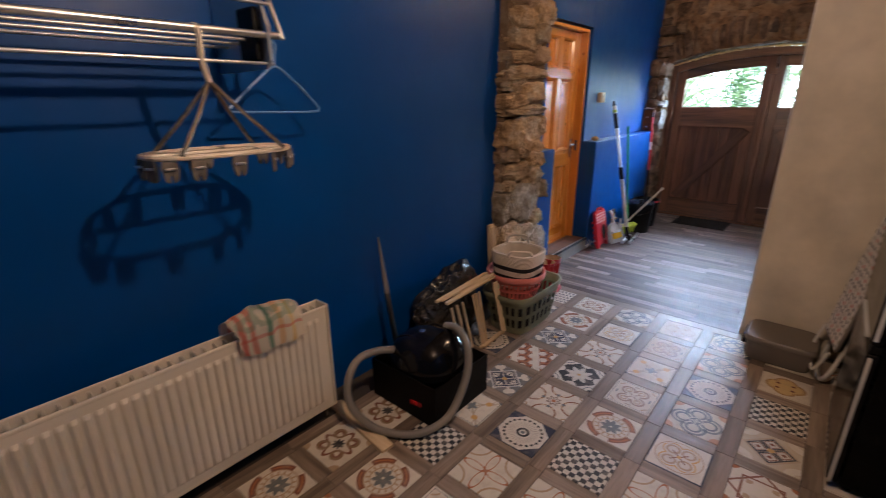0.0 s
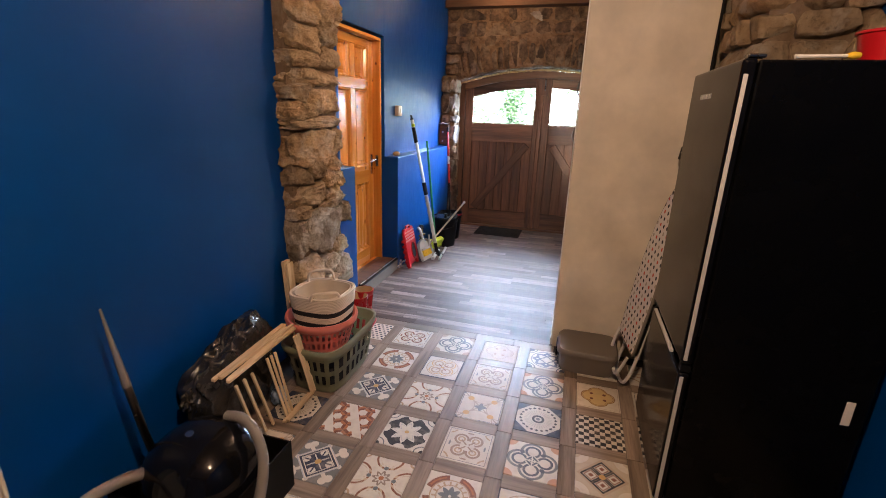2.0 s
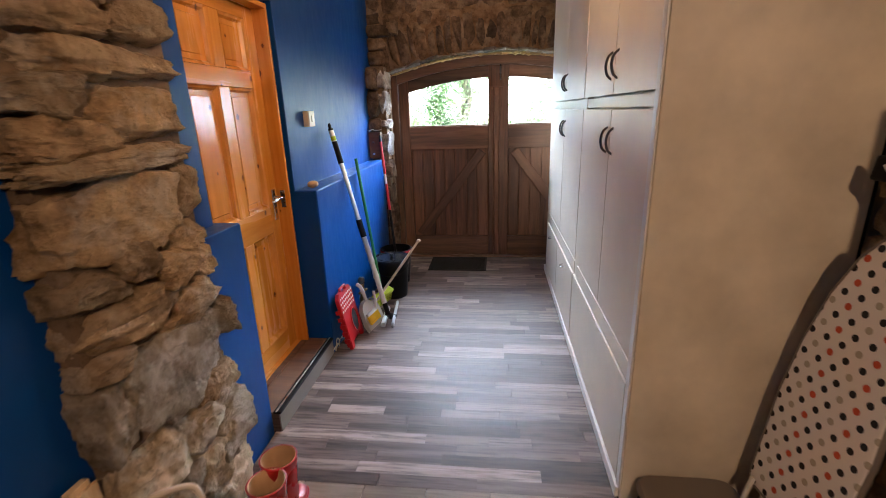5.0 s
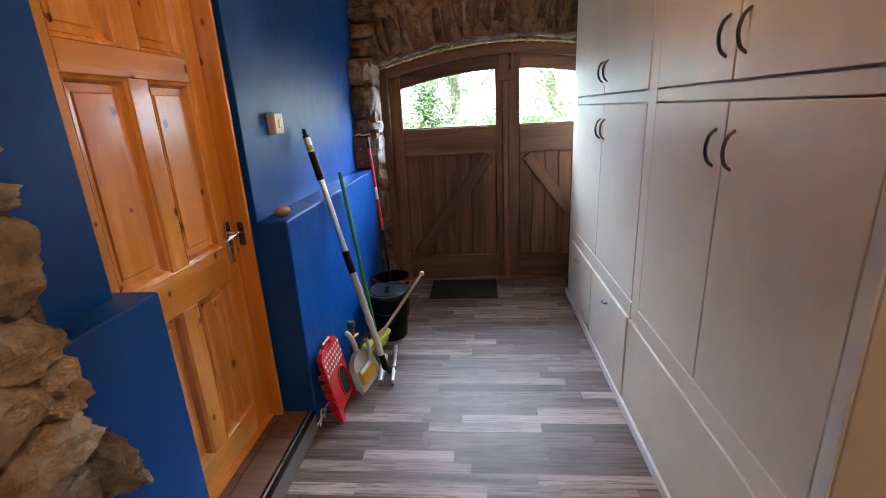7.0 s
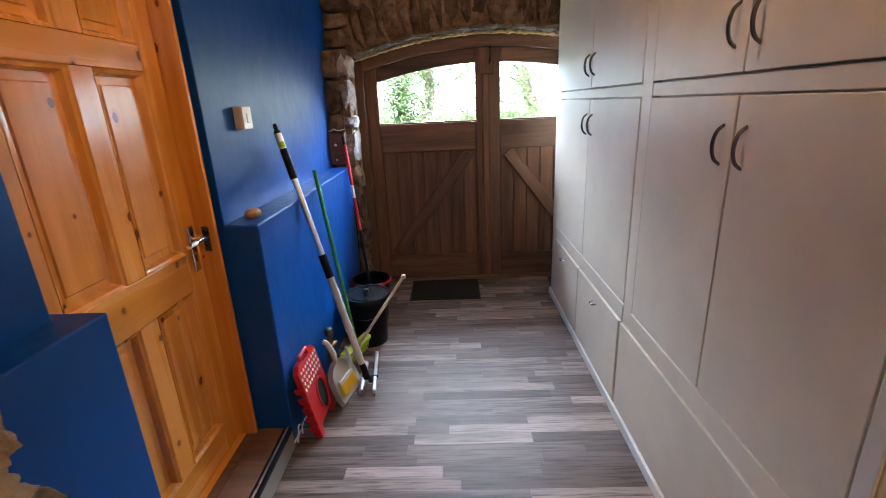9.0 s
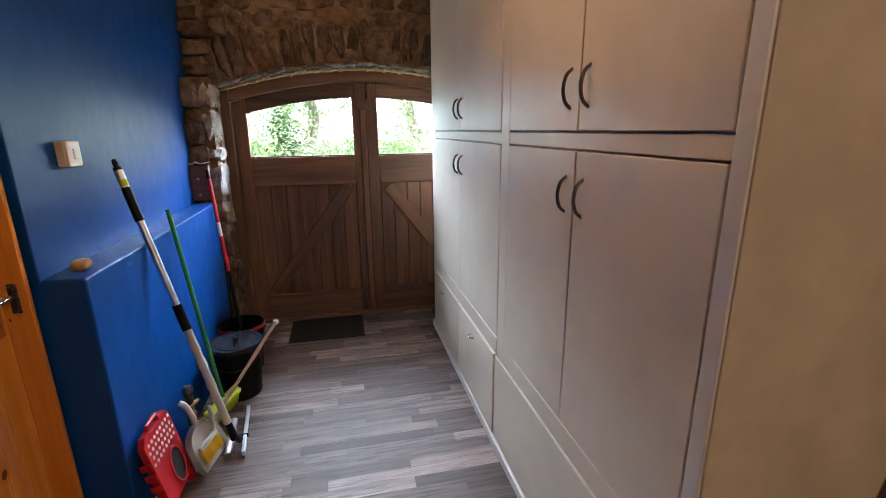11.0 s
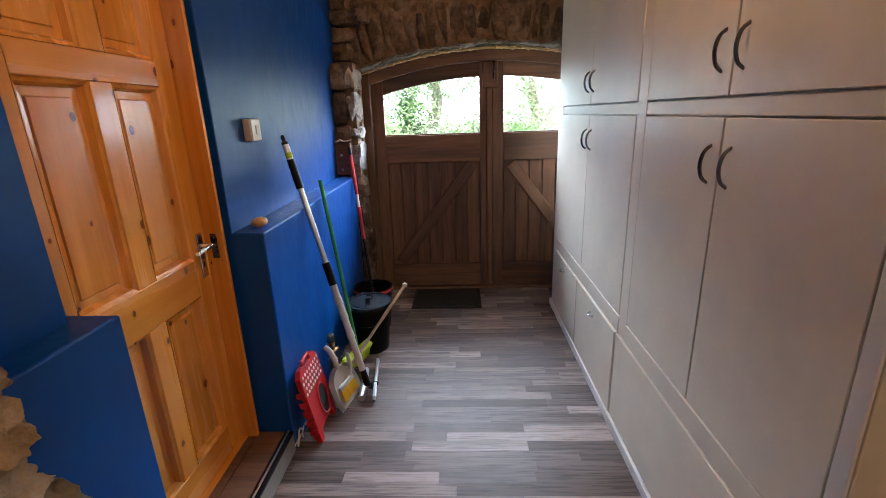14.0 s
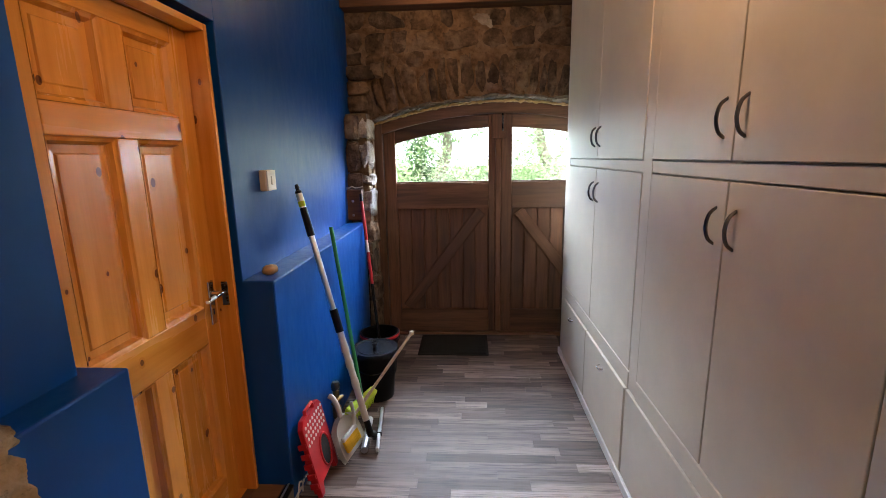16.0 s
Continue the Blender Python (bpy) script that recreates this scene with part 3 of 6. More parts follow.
def lathe(profile, seg=28, bm=None, squash=(1, 1), power=2.0, loop=False):
    """Turns (radius, z) rows round z; power above 2 makes the plan squarish."""
    b = bmesh.new()
    rows = []
    for r, z in profile:
        row = []
        for k in range(seg):
            t = 2 * math.pi * k / seg
            c, s = math.cos(t), math.sin(t)
            f = (abs(c) ** power + abs(s) ** power) ** (-1 / power)
            row.append(b.verts.new((r * f * c * squash[0], r * f * s * squash[1], z)))
        rows.append(row)
    for q, w in zip(rows, rows[1:] + (rows[:1] if loop else [])):
        for k in range(seg):
            b.faces.new((q[k], q[(k + 1) % seg], w[(k + 1) % seg], w[k]))
    if profile[0][0] > 1e-6 and not loop:
        b.faces.new(rows[0][::-1])
    if profile[-1][0] > 1e-6 and not loop:
        b.faces.new(rows[-1])
    bmesh.ops.remove_doubles(b, verts=b.verts, dist=1e-6)
    return join(bm, b)


def slab(outline, axis, a, b_, bm=None, bevel=0.0):
    """A flat plate: an outline of (p, q) pairs pushed from a to b_ along an axis."""
    b = bmesh.new()
    order = {"x": lambda p, q, w: (w, p, q), "y": lambda p, q, w: (p, w, q), "z": lambda p, q, w: (p, q, w)}[axis]
    lo = [b.verts.new(order(p, q, a)) for p, q in outline]
    hi = [b.verts.new(order(p, q, b_)) for p, q in outline]
    n = len(outline)
    b.faces.new(lo)
    b.faces.new(hi[::-1])
    for i in range(n):
        b.faces.new((lo[i], lo[(i + 1) % n], hi[(i + 1) % n], hi[i]))
    if bevel:
        bmesh.ops.recalc_face_normals(b, faces=b.faces)
        bmesh.ops.bevel(b, geom=[e for e in b.edges if e.calc_face_angle(0) > 0.6], offset=bevel, segments=2, profile=0.5, affect="EDGES")
    return join(bm, b)


def curve_pts(ctrl, n=40, closed=False):
    """A smooth run of points through the given ones."""
    c = [Vector(p) for p in ctrl]
    out = []
    m = len(c)
    spans = m if closed else m - 1
    for i in range(spans):
        p0, p1, p2, p3 = (c[(i - 1) % m] if closed or i else c[0]), c[i], c[(i + 1) % m], (c[(i + 2) % m] if closed or i + 2 < m else c[-1])
        k = max(2, n // spans)
        for j in range(k):
            t = j / k
            out.append(0.5 * (2 * p1 + (p2 - p0) * t + (2 * p0 - 5 * p1 + 4 * p2 - p3) * t * t + (3 * p1 - p0 - 3 * p2 + p3) * t ** 3))
    if not closed:
        out.append(c[-1])
    return out


def stone_mesh(w, d, h, seed, cuts=5, rough=0.16, square=9.0, broken=False):
    """A rough split block, w by d by h, centred on its origin: squarish, with broken facets and chipped edges."""
    b = bmesh.new()
    bmesh.ops.create_cube(b, size=2.0)
    bmesh.ops.subdivide_edges(b, edges=b.edges[:], cuts=cuts, use_grid_fill=True)
    off = Vector((seed * 3.17, seed * 1.93, seed * 2.41))
    rng_ = random.Random(seed)
    shear, taper = rng_.uniform(-0.2, 0.2), rng_.uniform(-0.16, 0.16)
    planes = []
    if square > 4:
        for _ in range(12 if broken else 9):
            n = Vector((rng_.gauss(0, 1), rng_.gauss(0, 1), rng_.gauss(0, 1))).normalized()
            planes.append((n, rng_.uniform(0.94, 1.22) if broken else rng_.uniform(0.93, 1.22)))
    size = Vector((w, d, h)) / 2
    for vtx in b.verts:
        p = vtx.co
        f = (abs(p.x) ** square + abs(p.y) ** square + abs(p.z) ** square) ** (-1 / square)
        q = p * f
        for n, dist in planes:
            over = q.dot(n) - dist
            if over > 0:
                q = q - n * over
        n1 = noise.noise(q * 1.1 + off)
        n2 = noise.noise(q * 2.9 + off * 2)
        n3 = noise.noise(q * 7.0 + off)
        k = 1 + rough * (0.8 * n1 + 0.6 * n2 + 0.35 * n3)
        x, y, z = q.x * k, q.y * k, q.z * k
        z *= 1 + taper * x
        z += shear * 0.4 * x * (1 if w < 3 * h else 0.4)
        v = Vector((x * size.x, y * size.y, z * size.z))
        if broken:
            # hollows, sharp ridges and pits of real size
            ridge = 1 - 2 * abs(noise.noise(Vector((v.x * 8, v.y * 8, v.z * 14)) + off))
            chips = 1 - 2 * abs(noise.noise(v * 25 + off * 1.3))
            v += q.normalized() * (0.008 * ridge + 0.006 * chips + 0.003 * noise.noise(v * 55 + off))
        vtx.co = v
    return b


def lay_stone(parent, x0, x1, y0, y1, z0, z1, material, seed, axis="y", cuts=5, rough=0.16, turn=0.0, name="stone"):
    """One stone filling a box; its own object on the wall it belongs to."""
    bm = stone_mesh(x1 - x0, y1 - y0, z1 - z0, seed, cuts, rough)
    return part(name, bm, material, parent, "", True, pose((x0 + x1) / 2, (y0 + y1) / 2, (z0 + z1) / 2, 0, turn, 0))


def structure(name, bm, material, label, smooth=False):
    return tagged(part(name, bm, material, None, "", smooth), label, "", "", "structure")


CEIL = 2.74
X_WALL, X_UP, X_LEDGE = -1.572, -1.67, -1.538
LEDGE_Z = 1.07

# ---- setting ----
floor = structure("floor", box(-2.1, 1.4, -2.0, 6.1, -0.12, -0.012), M_GROUT, "floor of patterned tiles and grey wood-look planks")
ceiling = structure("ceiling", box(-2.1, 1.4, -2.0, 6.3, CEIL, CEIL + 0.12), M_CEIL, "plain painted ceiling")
wall_west = structure("wall_west", box(-2.05, X_WALL, -2.0, 2.80, -0.012, CEIL), M_BLUE, "satin royal blue painted wall of the utility room")
structure("wall_west_stub", box(-2.05, X_WALL - 0.003, 2.80, 3.15, -0.012, 1.065, 0.006, bm=box(-2.05, X_UP, 2.80, 3.105, 1.05, CEIL)), M_BLUE, "blue painted wall with a low thicker base beside the pine door")
structure("wall_west_hall", box(-2.05, X_UP, 3.92, 5.95, 1.05, CEIL, 0.004, bm=box(-2.05, X_UP, 3.105, 3.92, 2.075, CEIL)), M_BLUE, "satin royal blue painted upper wall of the hall")
structure("wall_ledge", box(-2.05, X_LEDGE, 3.92, 5.63, -0.012, LEDGE_Z, 0.008), M_BLUE, "thick blue painted lower wall with a narrow ledge on top")
# unseen sheet, added to close off the space behind the pine leaf
structure("wall_door_back", box(-2.12, -2.05, 3.0, 4.0, -0.012, 2.3), M_BLUE, "unseen sheet added to close the space behind the pine door")
# never in view; its dark blue keeps the fridge's reflections low
structure("wall_south", box(-2.1, 1.4, -2.12, -2.0, -0.012, CEIL), M_BLUE, "unseen wall closing the room, blue to keep reflections dark")
structure("wall_east_room", box(1.08, 1.4, -2.0, 2.80, -0.012, CEIL), M_BLUE, "blue painted wall behind the fridge")
structure("wall_east_hall", box(0.70, 1.4, 2.80, 6.1, -0.012, CEIL), M_CREAM, "plain wall behind the cupboards")

# the raised doorstep in the recess
step = structure("door_step", box(-2.05, X_LEDGE - 0.004, 3.153, 3.917, -0.012, 0.100), M_PLANK, "raised doorstep before the pine door")
for k, (xa, xb) in enumerate(((-1.83, -1.70), (-1.697, -1.575))):
    part("plank", box(xa, xb, 3.156, 3.914, 0.100, 0.108, 0.002), M_BEAM, step)
part("edge_trim", box(-1.572, X_LEDGE + 0.006, 3.156, 3.914, 0.098, 0.112, 0.004), M_BLACK, step, "black step edging strip")
part("trim_rib", box(-1.560, -1.551, 3.156, 3.914, 0.112, 0.115, 0.001), M_STEEL, step)
part("riser", box(X_LEDGE - 0.003, X_LEDGE + 0.001, 3.156, 3.914, 0.0, 0.097), M_TAUPE, step)

# ---- stone gable with its arch ----
ARCH_X, ARCH_R = -0.47, 1.03


def arch_z(x, lift=0.0):
    return 2.012 + lift - 0.165 * ((x - ARCH_X) / ARCH_R) ** 2


def gable():
    n = 24
    xs = [ARCH_X - ARCH_R + 2 * ARCH_R * i / n for i in range(n + 1)]
    outline = [(-2.05, -0.012), (xs[0], -0.012)] + [(x, arch_z(x)) for x in xs] + [(xs[-1], -0.012), (1.4, -0.012), (1.4, CEIL), (-2.05, CEIL)]
    return slab(outline, "y", 5.866, 6.30)


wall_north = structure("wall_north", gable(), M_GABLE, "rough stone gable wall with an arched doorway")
rng = random.Random(11)
seed = 100
# voussoirs standing on edge over the arch
x = ARCH_X - ARCH_R - 0.03
while x < ARCH_X + ARCH_R * 0.72:
    w = rng.uniform(0.06, 0.115)
    xc = x + w / 2
    h = rng.uniform(0.24, 0.33)
    z0 = arch_z(xc, 0.012)
    lean = (xc - ARCH_X) / ARCH_R * 17
    seed += 1
    bm = stone_mesh(w * 1.02, 0.17, h, seed, 4, 0.16)
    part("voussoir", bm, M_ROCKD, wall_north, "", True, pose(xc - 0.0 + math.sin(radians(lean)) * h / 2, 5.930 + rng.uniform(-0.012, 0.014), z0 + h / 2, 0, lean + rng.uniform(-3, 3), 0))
    x += w
# coursed rubble above
for row, (za, zb) in enumerate(((2.25, 2.36), (2.36, 2.52), (2.52, 2.66))):
    x = -1.70 + rng.uniform(-0.05, 0.05)
    while x < 0.32:
        w = rng.uniform(0.10, 0.30)
        zz = za + rng.uniform(-0.015, 0.015)
        seed += 1
        if not (row == 0 and abs(x + w / 2 - ARCH_X) < 0.62 and rng.random() < 0.35):
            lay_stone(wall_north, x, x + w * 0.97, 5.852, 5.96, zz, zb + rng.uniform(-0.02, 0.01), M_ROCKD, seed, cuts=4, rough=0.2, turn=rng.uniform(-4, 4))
        x += w + rng.uniform(0.005, 0.03)
# spandrel beside the arch springing
for (x0, x1, z0, z1) in ((-1.70, -1.52, 1.92, 2.04), (-1.70, -1.50, 2.05, 2.15), (-1.70, -1.44, 2.16, 2.26), (-1.50, -1.38, 2.17, 2.28)):
    seed += 1
    lay_stone(wall_north, x0, x1, 5.81, 5.97, z0, z1, M_ROCKD, seed, cuts=4, rough=0.2)
# quoins of the left jamb, standing proud of the wall
jamb = structure("wall_jamb", box(-1.70, -1.515, 5.74, 5.93, -0.012, 1.90), M_MORTAR, "stone door jamb with limewashed edges")
for z0, z1, wash in ((1.70, 1.89, 0), (1.46, 1.69, 0), (1.34, 1.45, 0), (1.10, 1.33, 0), (0.86, 1.07, 0), (0.62, 0.85, 0), (0.36, 0.61, 0), (0.05, 0.35, 0)):
    seed += 1
    lay_stone(jamb, -1.70, -1.555 + rng.uniform(-0.02, 0.012), 5.66, 5.80, z0, z1, M_ROCKD, seed, cuts=4, rough=0.12)
    seed += 1
    lay_stone(jamb, -1.585, -1.49 + rng.uniform(-0.01, 0.015), 5.70, 5.95, z0 + 0.01, z1 - 0.01, M_LIMEWASH if z0 > 1.0 else M_ROCKD, seed, cuts=5, rough=0.22)
block = part("timber_block", box(-1.690, -1.556, 5.628, 5.668, 1.085, 1.322, 0.006), M_BEAM, jamb, "dark brown timber block with bolt heads")
for zz in (1.235, 1.125):
    part("bolt_head", lathe([(0.0, 0.0), (0.010, 0.0), (0.008, 0.006), (0.0, 0.007)], 12), M_STEEL, block, "", True, pose(-1.628, 5.628, zz, 90, 0, 0))
part("tie_string", tube(curve_pts([(-1.69, 5.630, 1.345), (-1.655, 5.622, 1.337), (-1.625, 5.618, 1.350), (-1.60, 5.620, 1.338), (-1.545, 5.640, 1.346)], 30), 0.0045, 6), M_ROPE, jamb, "pale string tied round the jamb", True)
# broken slate pinnings bedded in lime along the arch, with beads of foam under them
x = ARCH_X - ARCH_R + 0.02
while x < ARCH_X + ARCH_R * 0.75:
    w = rng.uniform(0.05, 0.13)
    xc = x + w / 2
    slope = math.degrees(math.atan(0.33 * (xc - ARCH_X) / ARCH_R ** 2))
    seed += 1
    part("slate_pinning", stone_mesh(w * 1.1, 0.09, rng.uniform(0.014, 0.034), seed, 4, 0.3), M_FILLET, wall_north, "grey slate pinning", True,
         pose(xc, 5.872 + rng.uniform(-0.014, 0.012), arch_z(xc, 0.0) + rng.uniform(-0.004, 0.006), rng.uniform(-12, 12), slope + rng.uniform(-9, 9), rng.uniform(-10, 10)))
    x += w * rng.uniform(0.75, 1.05)
n = 150
xs = [ARCH_X - ARCH_R + 1.8 * ARCH_R * i / n for i in range(n + 1)]
pts = [(q, 5.898 + 0.010 * noise.noise((q * 17, 1, 0)), arch_z(q, -0.027) + 0.012 * noise.noise((q * 23, 7, 0))) for q in xs]
part("foam_seal", tube(pts, [max(0.003, 0.010 + 0.013 * noise.noise((q * 31, 5, 0)) + 0.006 * noise.noise((q * 77, 9, 0))) for q in xs], 7), M_PEBBLE, wall_north, "ochre expanding foam seal", True)
part("lime_patch", stone_mesh(0.11, 0.02, 0.06, 777, 8, 0.9, 3.0), M_LIMEWASH, wall_north, "pale patch of lime mortar", True, pose(-0.60, 5.850, 2.575, 0, 20, 0))
structure("wall_plate_beam", box(-1.67, 0.60, 5.72, 5.90, 2.655, 2.735, 0.008), M_BEAM, "old brown timber wall plate under the ceiling")

# ---- barn doors ----
LEAF_Y = 6.0
frame_n = 26


def arched_band(x0, x1, lo, hi, y0, y1):
    """A band between two curves, given as heights over x."""
    xs = [x0 + (x1 - x0) * i / frame_n for i in range(frame_n + 1)]
    return slab([(x, lo(x)) for x in xs] + [(x, hi(x)) for x in reversed(xs)], "y", y0, y1, bevel=0.004)


door_frame = structure("door_frame_barn", box(-1.525, -1.437, 5.945, 6.06, 0.0, 1.87, 0.006), M_OAK, "weathered timber frame of the arched barn doors")
part("head", arched_band(-1.525, 0.56, lambda q: arch_z(q, -0.115), lambda q: arch_z(q, -0.03), 5.95, 6.06), M_OAK_H, door_frame)
part("jamb_post", box(0.50, 0.585, 5.945, 6.06, 0.0, 1.87, 0.006), M_OAK, door_frame)
part("sill_board", box(-1.437, 0.50, 5.96, 6.06, -0.01, 0.018, 0.004), M_OAK_H, door_frame)


def win_top(q):
    return 1.792 - 0.118 * ((q + 0.47) / 0.87) ** 2


def barn_leaf(name, x0, x1, hinge_left):
    d = thing(name, pose(0, 0, 0), "weathered brown ledged and braced barn door with arched window", "door", "", "structure")
    y0, y1 = LEAF_Y, LEAF_Y + 0.045
    sw = 0.095
    a, b = x0 + (sw if hinge_left else 0.09), x1 - (0.055 if hinge_left else sw)
    part("stile", box(x0, a, y0, y1, 0.02, (arch_z(x0 + 0.04, -0.10) if hinge_left else 1.905), 0.005), M_OAK, d)
    part("stile", box(b, x1, y0, y1, 0.02, (1.905 if hinge_left else arch_z(x1 - 0.04, -0.10)), 0.005), M_OAK, d)
    part("top_rail", arched_band(a, b, lambda q: win_top(q), lambda q: arch_z(q, -0.100), y0 + 0.002, y1), M_OAK_H, d)
    part("middle_rail", box(a, b, y0 - 0.002, y1, 1.125, 1.347, 0.005), M_OAK_H, d)
    part("bottom_rail", box(a, b, y0 - 0.002, y1, 0.02, 0.222, 0.005), M_OAK_H, d)
    n = 7
    for i in range(n):
        q0, q1 = a + (b - a) * i / n, a + (b - a) * (i + 1) / n
        part("board", box(q0 + 0.0042, q1 - 0.0042, y0 + 0.022, y1 - 0.006, 0.215, 1.135, 0.004), M_OAK, d)
    # sheet added behind the boards to stop daylight leaking through their gaps
    part("backing", box(a - 0.02, b + 0.02, y1 - 0.0055, y1 + 0.004, 0.15, 1.2), M_OAK, d)
    # diagonal brace
    p, q = ((a + 0.045, 0.222), (b - 0.045, 1.125)) if hinge_left else ((b - 0.045, 0.222), (a + 0.045, 1.125))
    v = Vector((q[0] - p[0], 0, q[1] - p[1]))
    ang = math.degrees(math.atan2(v.z, v.x))
    L = v.length
    part("brace", box(-L / 2 + 0.03, L / 2 - 0.03, -0.013, 0.014, -0.046, 0.046, 0.004), M_OAK_H, d, "", False, pose((p[0] + q[0]) / 2, y0 + 0.008, (p[1] + q[1]) / 2, 0, -ang, 0))
    # glazing bead and pane
    xs = [a + (b - a) * i / 20 for i in range(21)]
    part("pane", slab([(a - 0.01, 1.34), (b + 0.01, 1.34)] + [(q, win_top(q) + 0.008) for q in reversed(xs)], "y", y0 + 0.026, y0 + 0.030), M_GLASS, d).visible_shadow = False
    part("glazing_bead", box(a, b, y0 + 0.010, y0 + 0.022, 1.345, 1.357, 0.003), M_OAK_H, d)
    return d


left = barn_leaf("door_barn_1", -1.435, -0.505, True)
right = barn_leaf("door_barn_2", -0.455, 0.50, False)
part("cover_strip", box(-0.535, -0.412, 5.978, 5.999, 1.70, 1.90, 0.006), M_OAK, left, "dark meeting block with iron bolt")
part("meeting_strip", box(-0.503, -0.457, 5.985, 6.04, 0.02, 1.70, 0.005), M_OAK, left)
# added behind the two leaves so daylight can't glow between them
part("backing_strip", box(-0.53, -0.43, 6.0465, 6.056, 0.02, 1.90), M_OAK, left)
part("bolt", tube([(-0.445, 5.968, 1.76), (-0.445, 5.968, 1.93)], 0.008, 8), M_DARKSTEEL, left, "rusty iron bolt")

# ---- cupboards ----
XF = 0.0


def bow_handle(parent, y, z, length=0.11):
    pts = curve_pts([(XF - 0.002, y, z - length / 2), (XF - 0.022, y, z - length * 0.33), (XF - 0.030, y, z), (XF - 0.022, y, z + length * 0.33), (XF - 0.002, y, z + length / 2)], 20)
    part("handle", tube(pts, [0.0045 + 0.0012 * math.sin(math.pi * i / (len(pts) - 1)) for i in range(len(pts))], 8), M_DARKSTEEL, parent, "dark bow handle", True)


def leafpanel(parent, name, y0, y1, z0, z1):
    g = 0.0035
    return part(name, box(XF - 0.004, XF + 0.016, y0 + g, y1 - g, z0 + g, z1 - g, 0.0025), M_CAB, parent)


def cupboard(name, ya, yb, mid, label):
    c = thing(name, pose(0, 0, 0), label, "cupboard", "built-in cupboards")
    part("body", box(XF + 0.03, 0.64, ya, yb, 0.0, CEIL), M_CAB, c)
    part("rail", box(XF, XF + 0.03, ya, yb, 1.486, 1.532, 0.002), M_CAB, c)
    part("rail", box(XF - 0.006, XF + 0.03, ya, yb, 0.503, 0.586, 0.003), M_CAB, c)
    for y0, y1, hy in ((ya, mid, mid - 0.05), (mid, yb, mid + 0.05)):
        low = leafpanel(c, "door", y0, y1, 0.587, 1.484)
        bow_handle(low, hy, 1.35)
        up = leafpanel(c, "door", y0, y1, 1.534, 2.68)
        bow_handle(up, hy, 1.655)
    part("top_rail", box(XF, XF + 0.02, ya, yb, 2.682, CEIL), M_CAB, c)
    return c


near = cupboard("wall_cupboard", 2.915, 4.005, 3.458, "tall cream painted built-in cupboard by the end panel")
far = cupboard("wall_cupboard", 4.10, 5.47, 4.785, "tall cream painted built-in cupboard near the barn doors")
part("stile", box(XF - 0.002, 0.64, 4.007, 4.098, 0.506, CEIL, 0.002), M_CAB, near)
part("stile", box(XF - 0.002, 0.64, 5.472, 5.60, 0.03, CEIL, 0.002), M_CAB, far)
part("drawer_front", box(XF - 0.010, XF + 0.019, 2.917, 4.108, 0.056, 0.496, 0.003), M_CAB, near, "wide drop-down flap")
for y0, y1, hy in ((4.120, 4.814, 4.47), (4.826, 5.470, 5.19)):
    f = part("drawer_front", box(XF - 0.014, XF + 0.019, y0, y1, 0.056, 0.496, 0.003), M_CAB, far)
    pts = curve_pts([(XF - 0.013, hy - 0.028, 0.428), (XF - 0.032, hy - 0.016, 0.424), (XF - 0.034, hy + 0.016, 0.424), (XF - 0.013, hy + 0.028, 0.428)], 14)
    part("handle", tube(pts, 0.004, 8), M_CHROME, f, "small chrome pull", True)
end_panel = thing("end_panel", pose(0, 0, 0), "cream painted end panel of the cupboards", "panel")
part("panel", box(-0.004, 0.632, 2.862, 2.912, 0.0, CEIL, 0.003), M_CABEND, end_panel)
part("corner_strip", box(-0.012, -0.0045, 2.866, 2.905, 0.05, CEIL, 0.002), M_WHITE, end_panel, "thin white strip on the corner")
# black strip stands in for the shade in the gap beside the stone
part("wall_fillet", box(0.6325, 0.648, 2.868, 2.912, 0.0, CEIL, 0.003), M_BLACK, end_panel, "black strip put in for the shade of the gap against the stone")
solid("plinth", box(-0.020, -0.005, 2.88, 5.60, 0.0, 0.050, 0.003), M_WHITE, "white painted plinth along the cupboards", "skirting", kind="structure")

# ---- stone pier and right-hand rubble wall ----
pier = structure("wall_pier", box(-1.60, -1.512, 2.262, 2.782, -0.012, CEIL), M_MORTAR, "rough stone pier set into the blue wall")
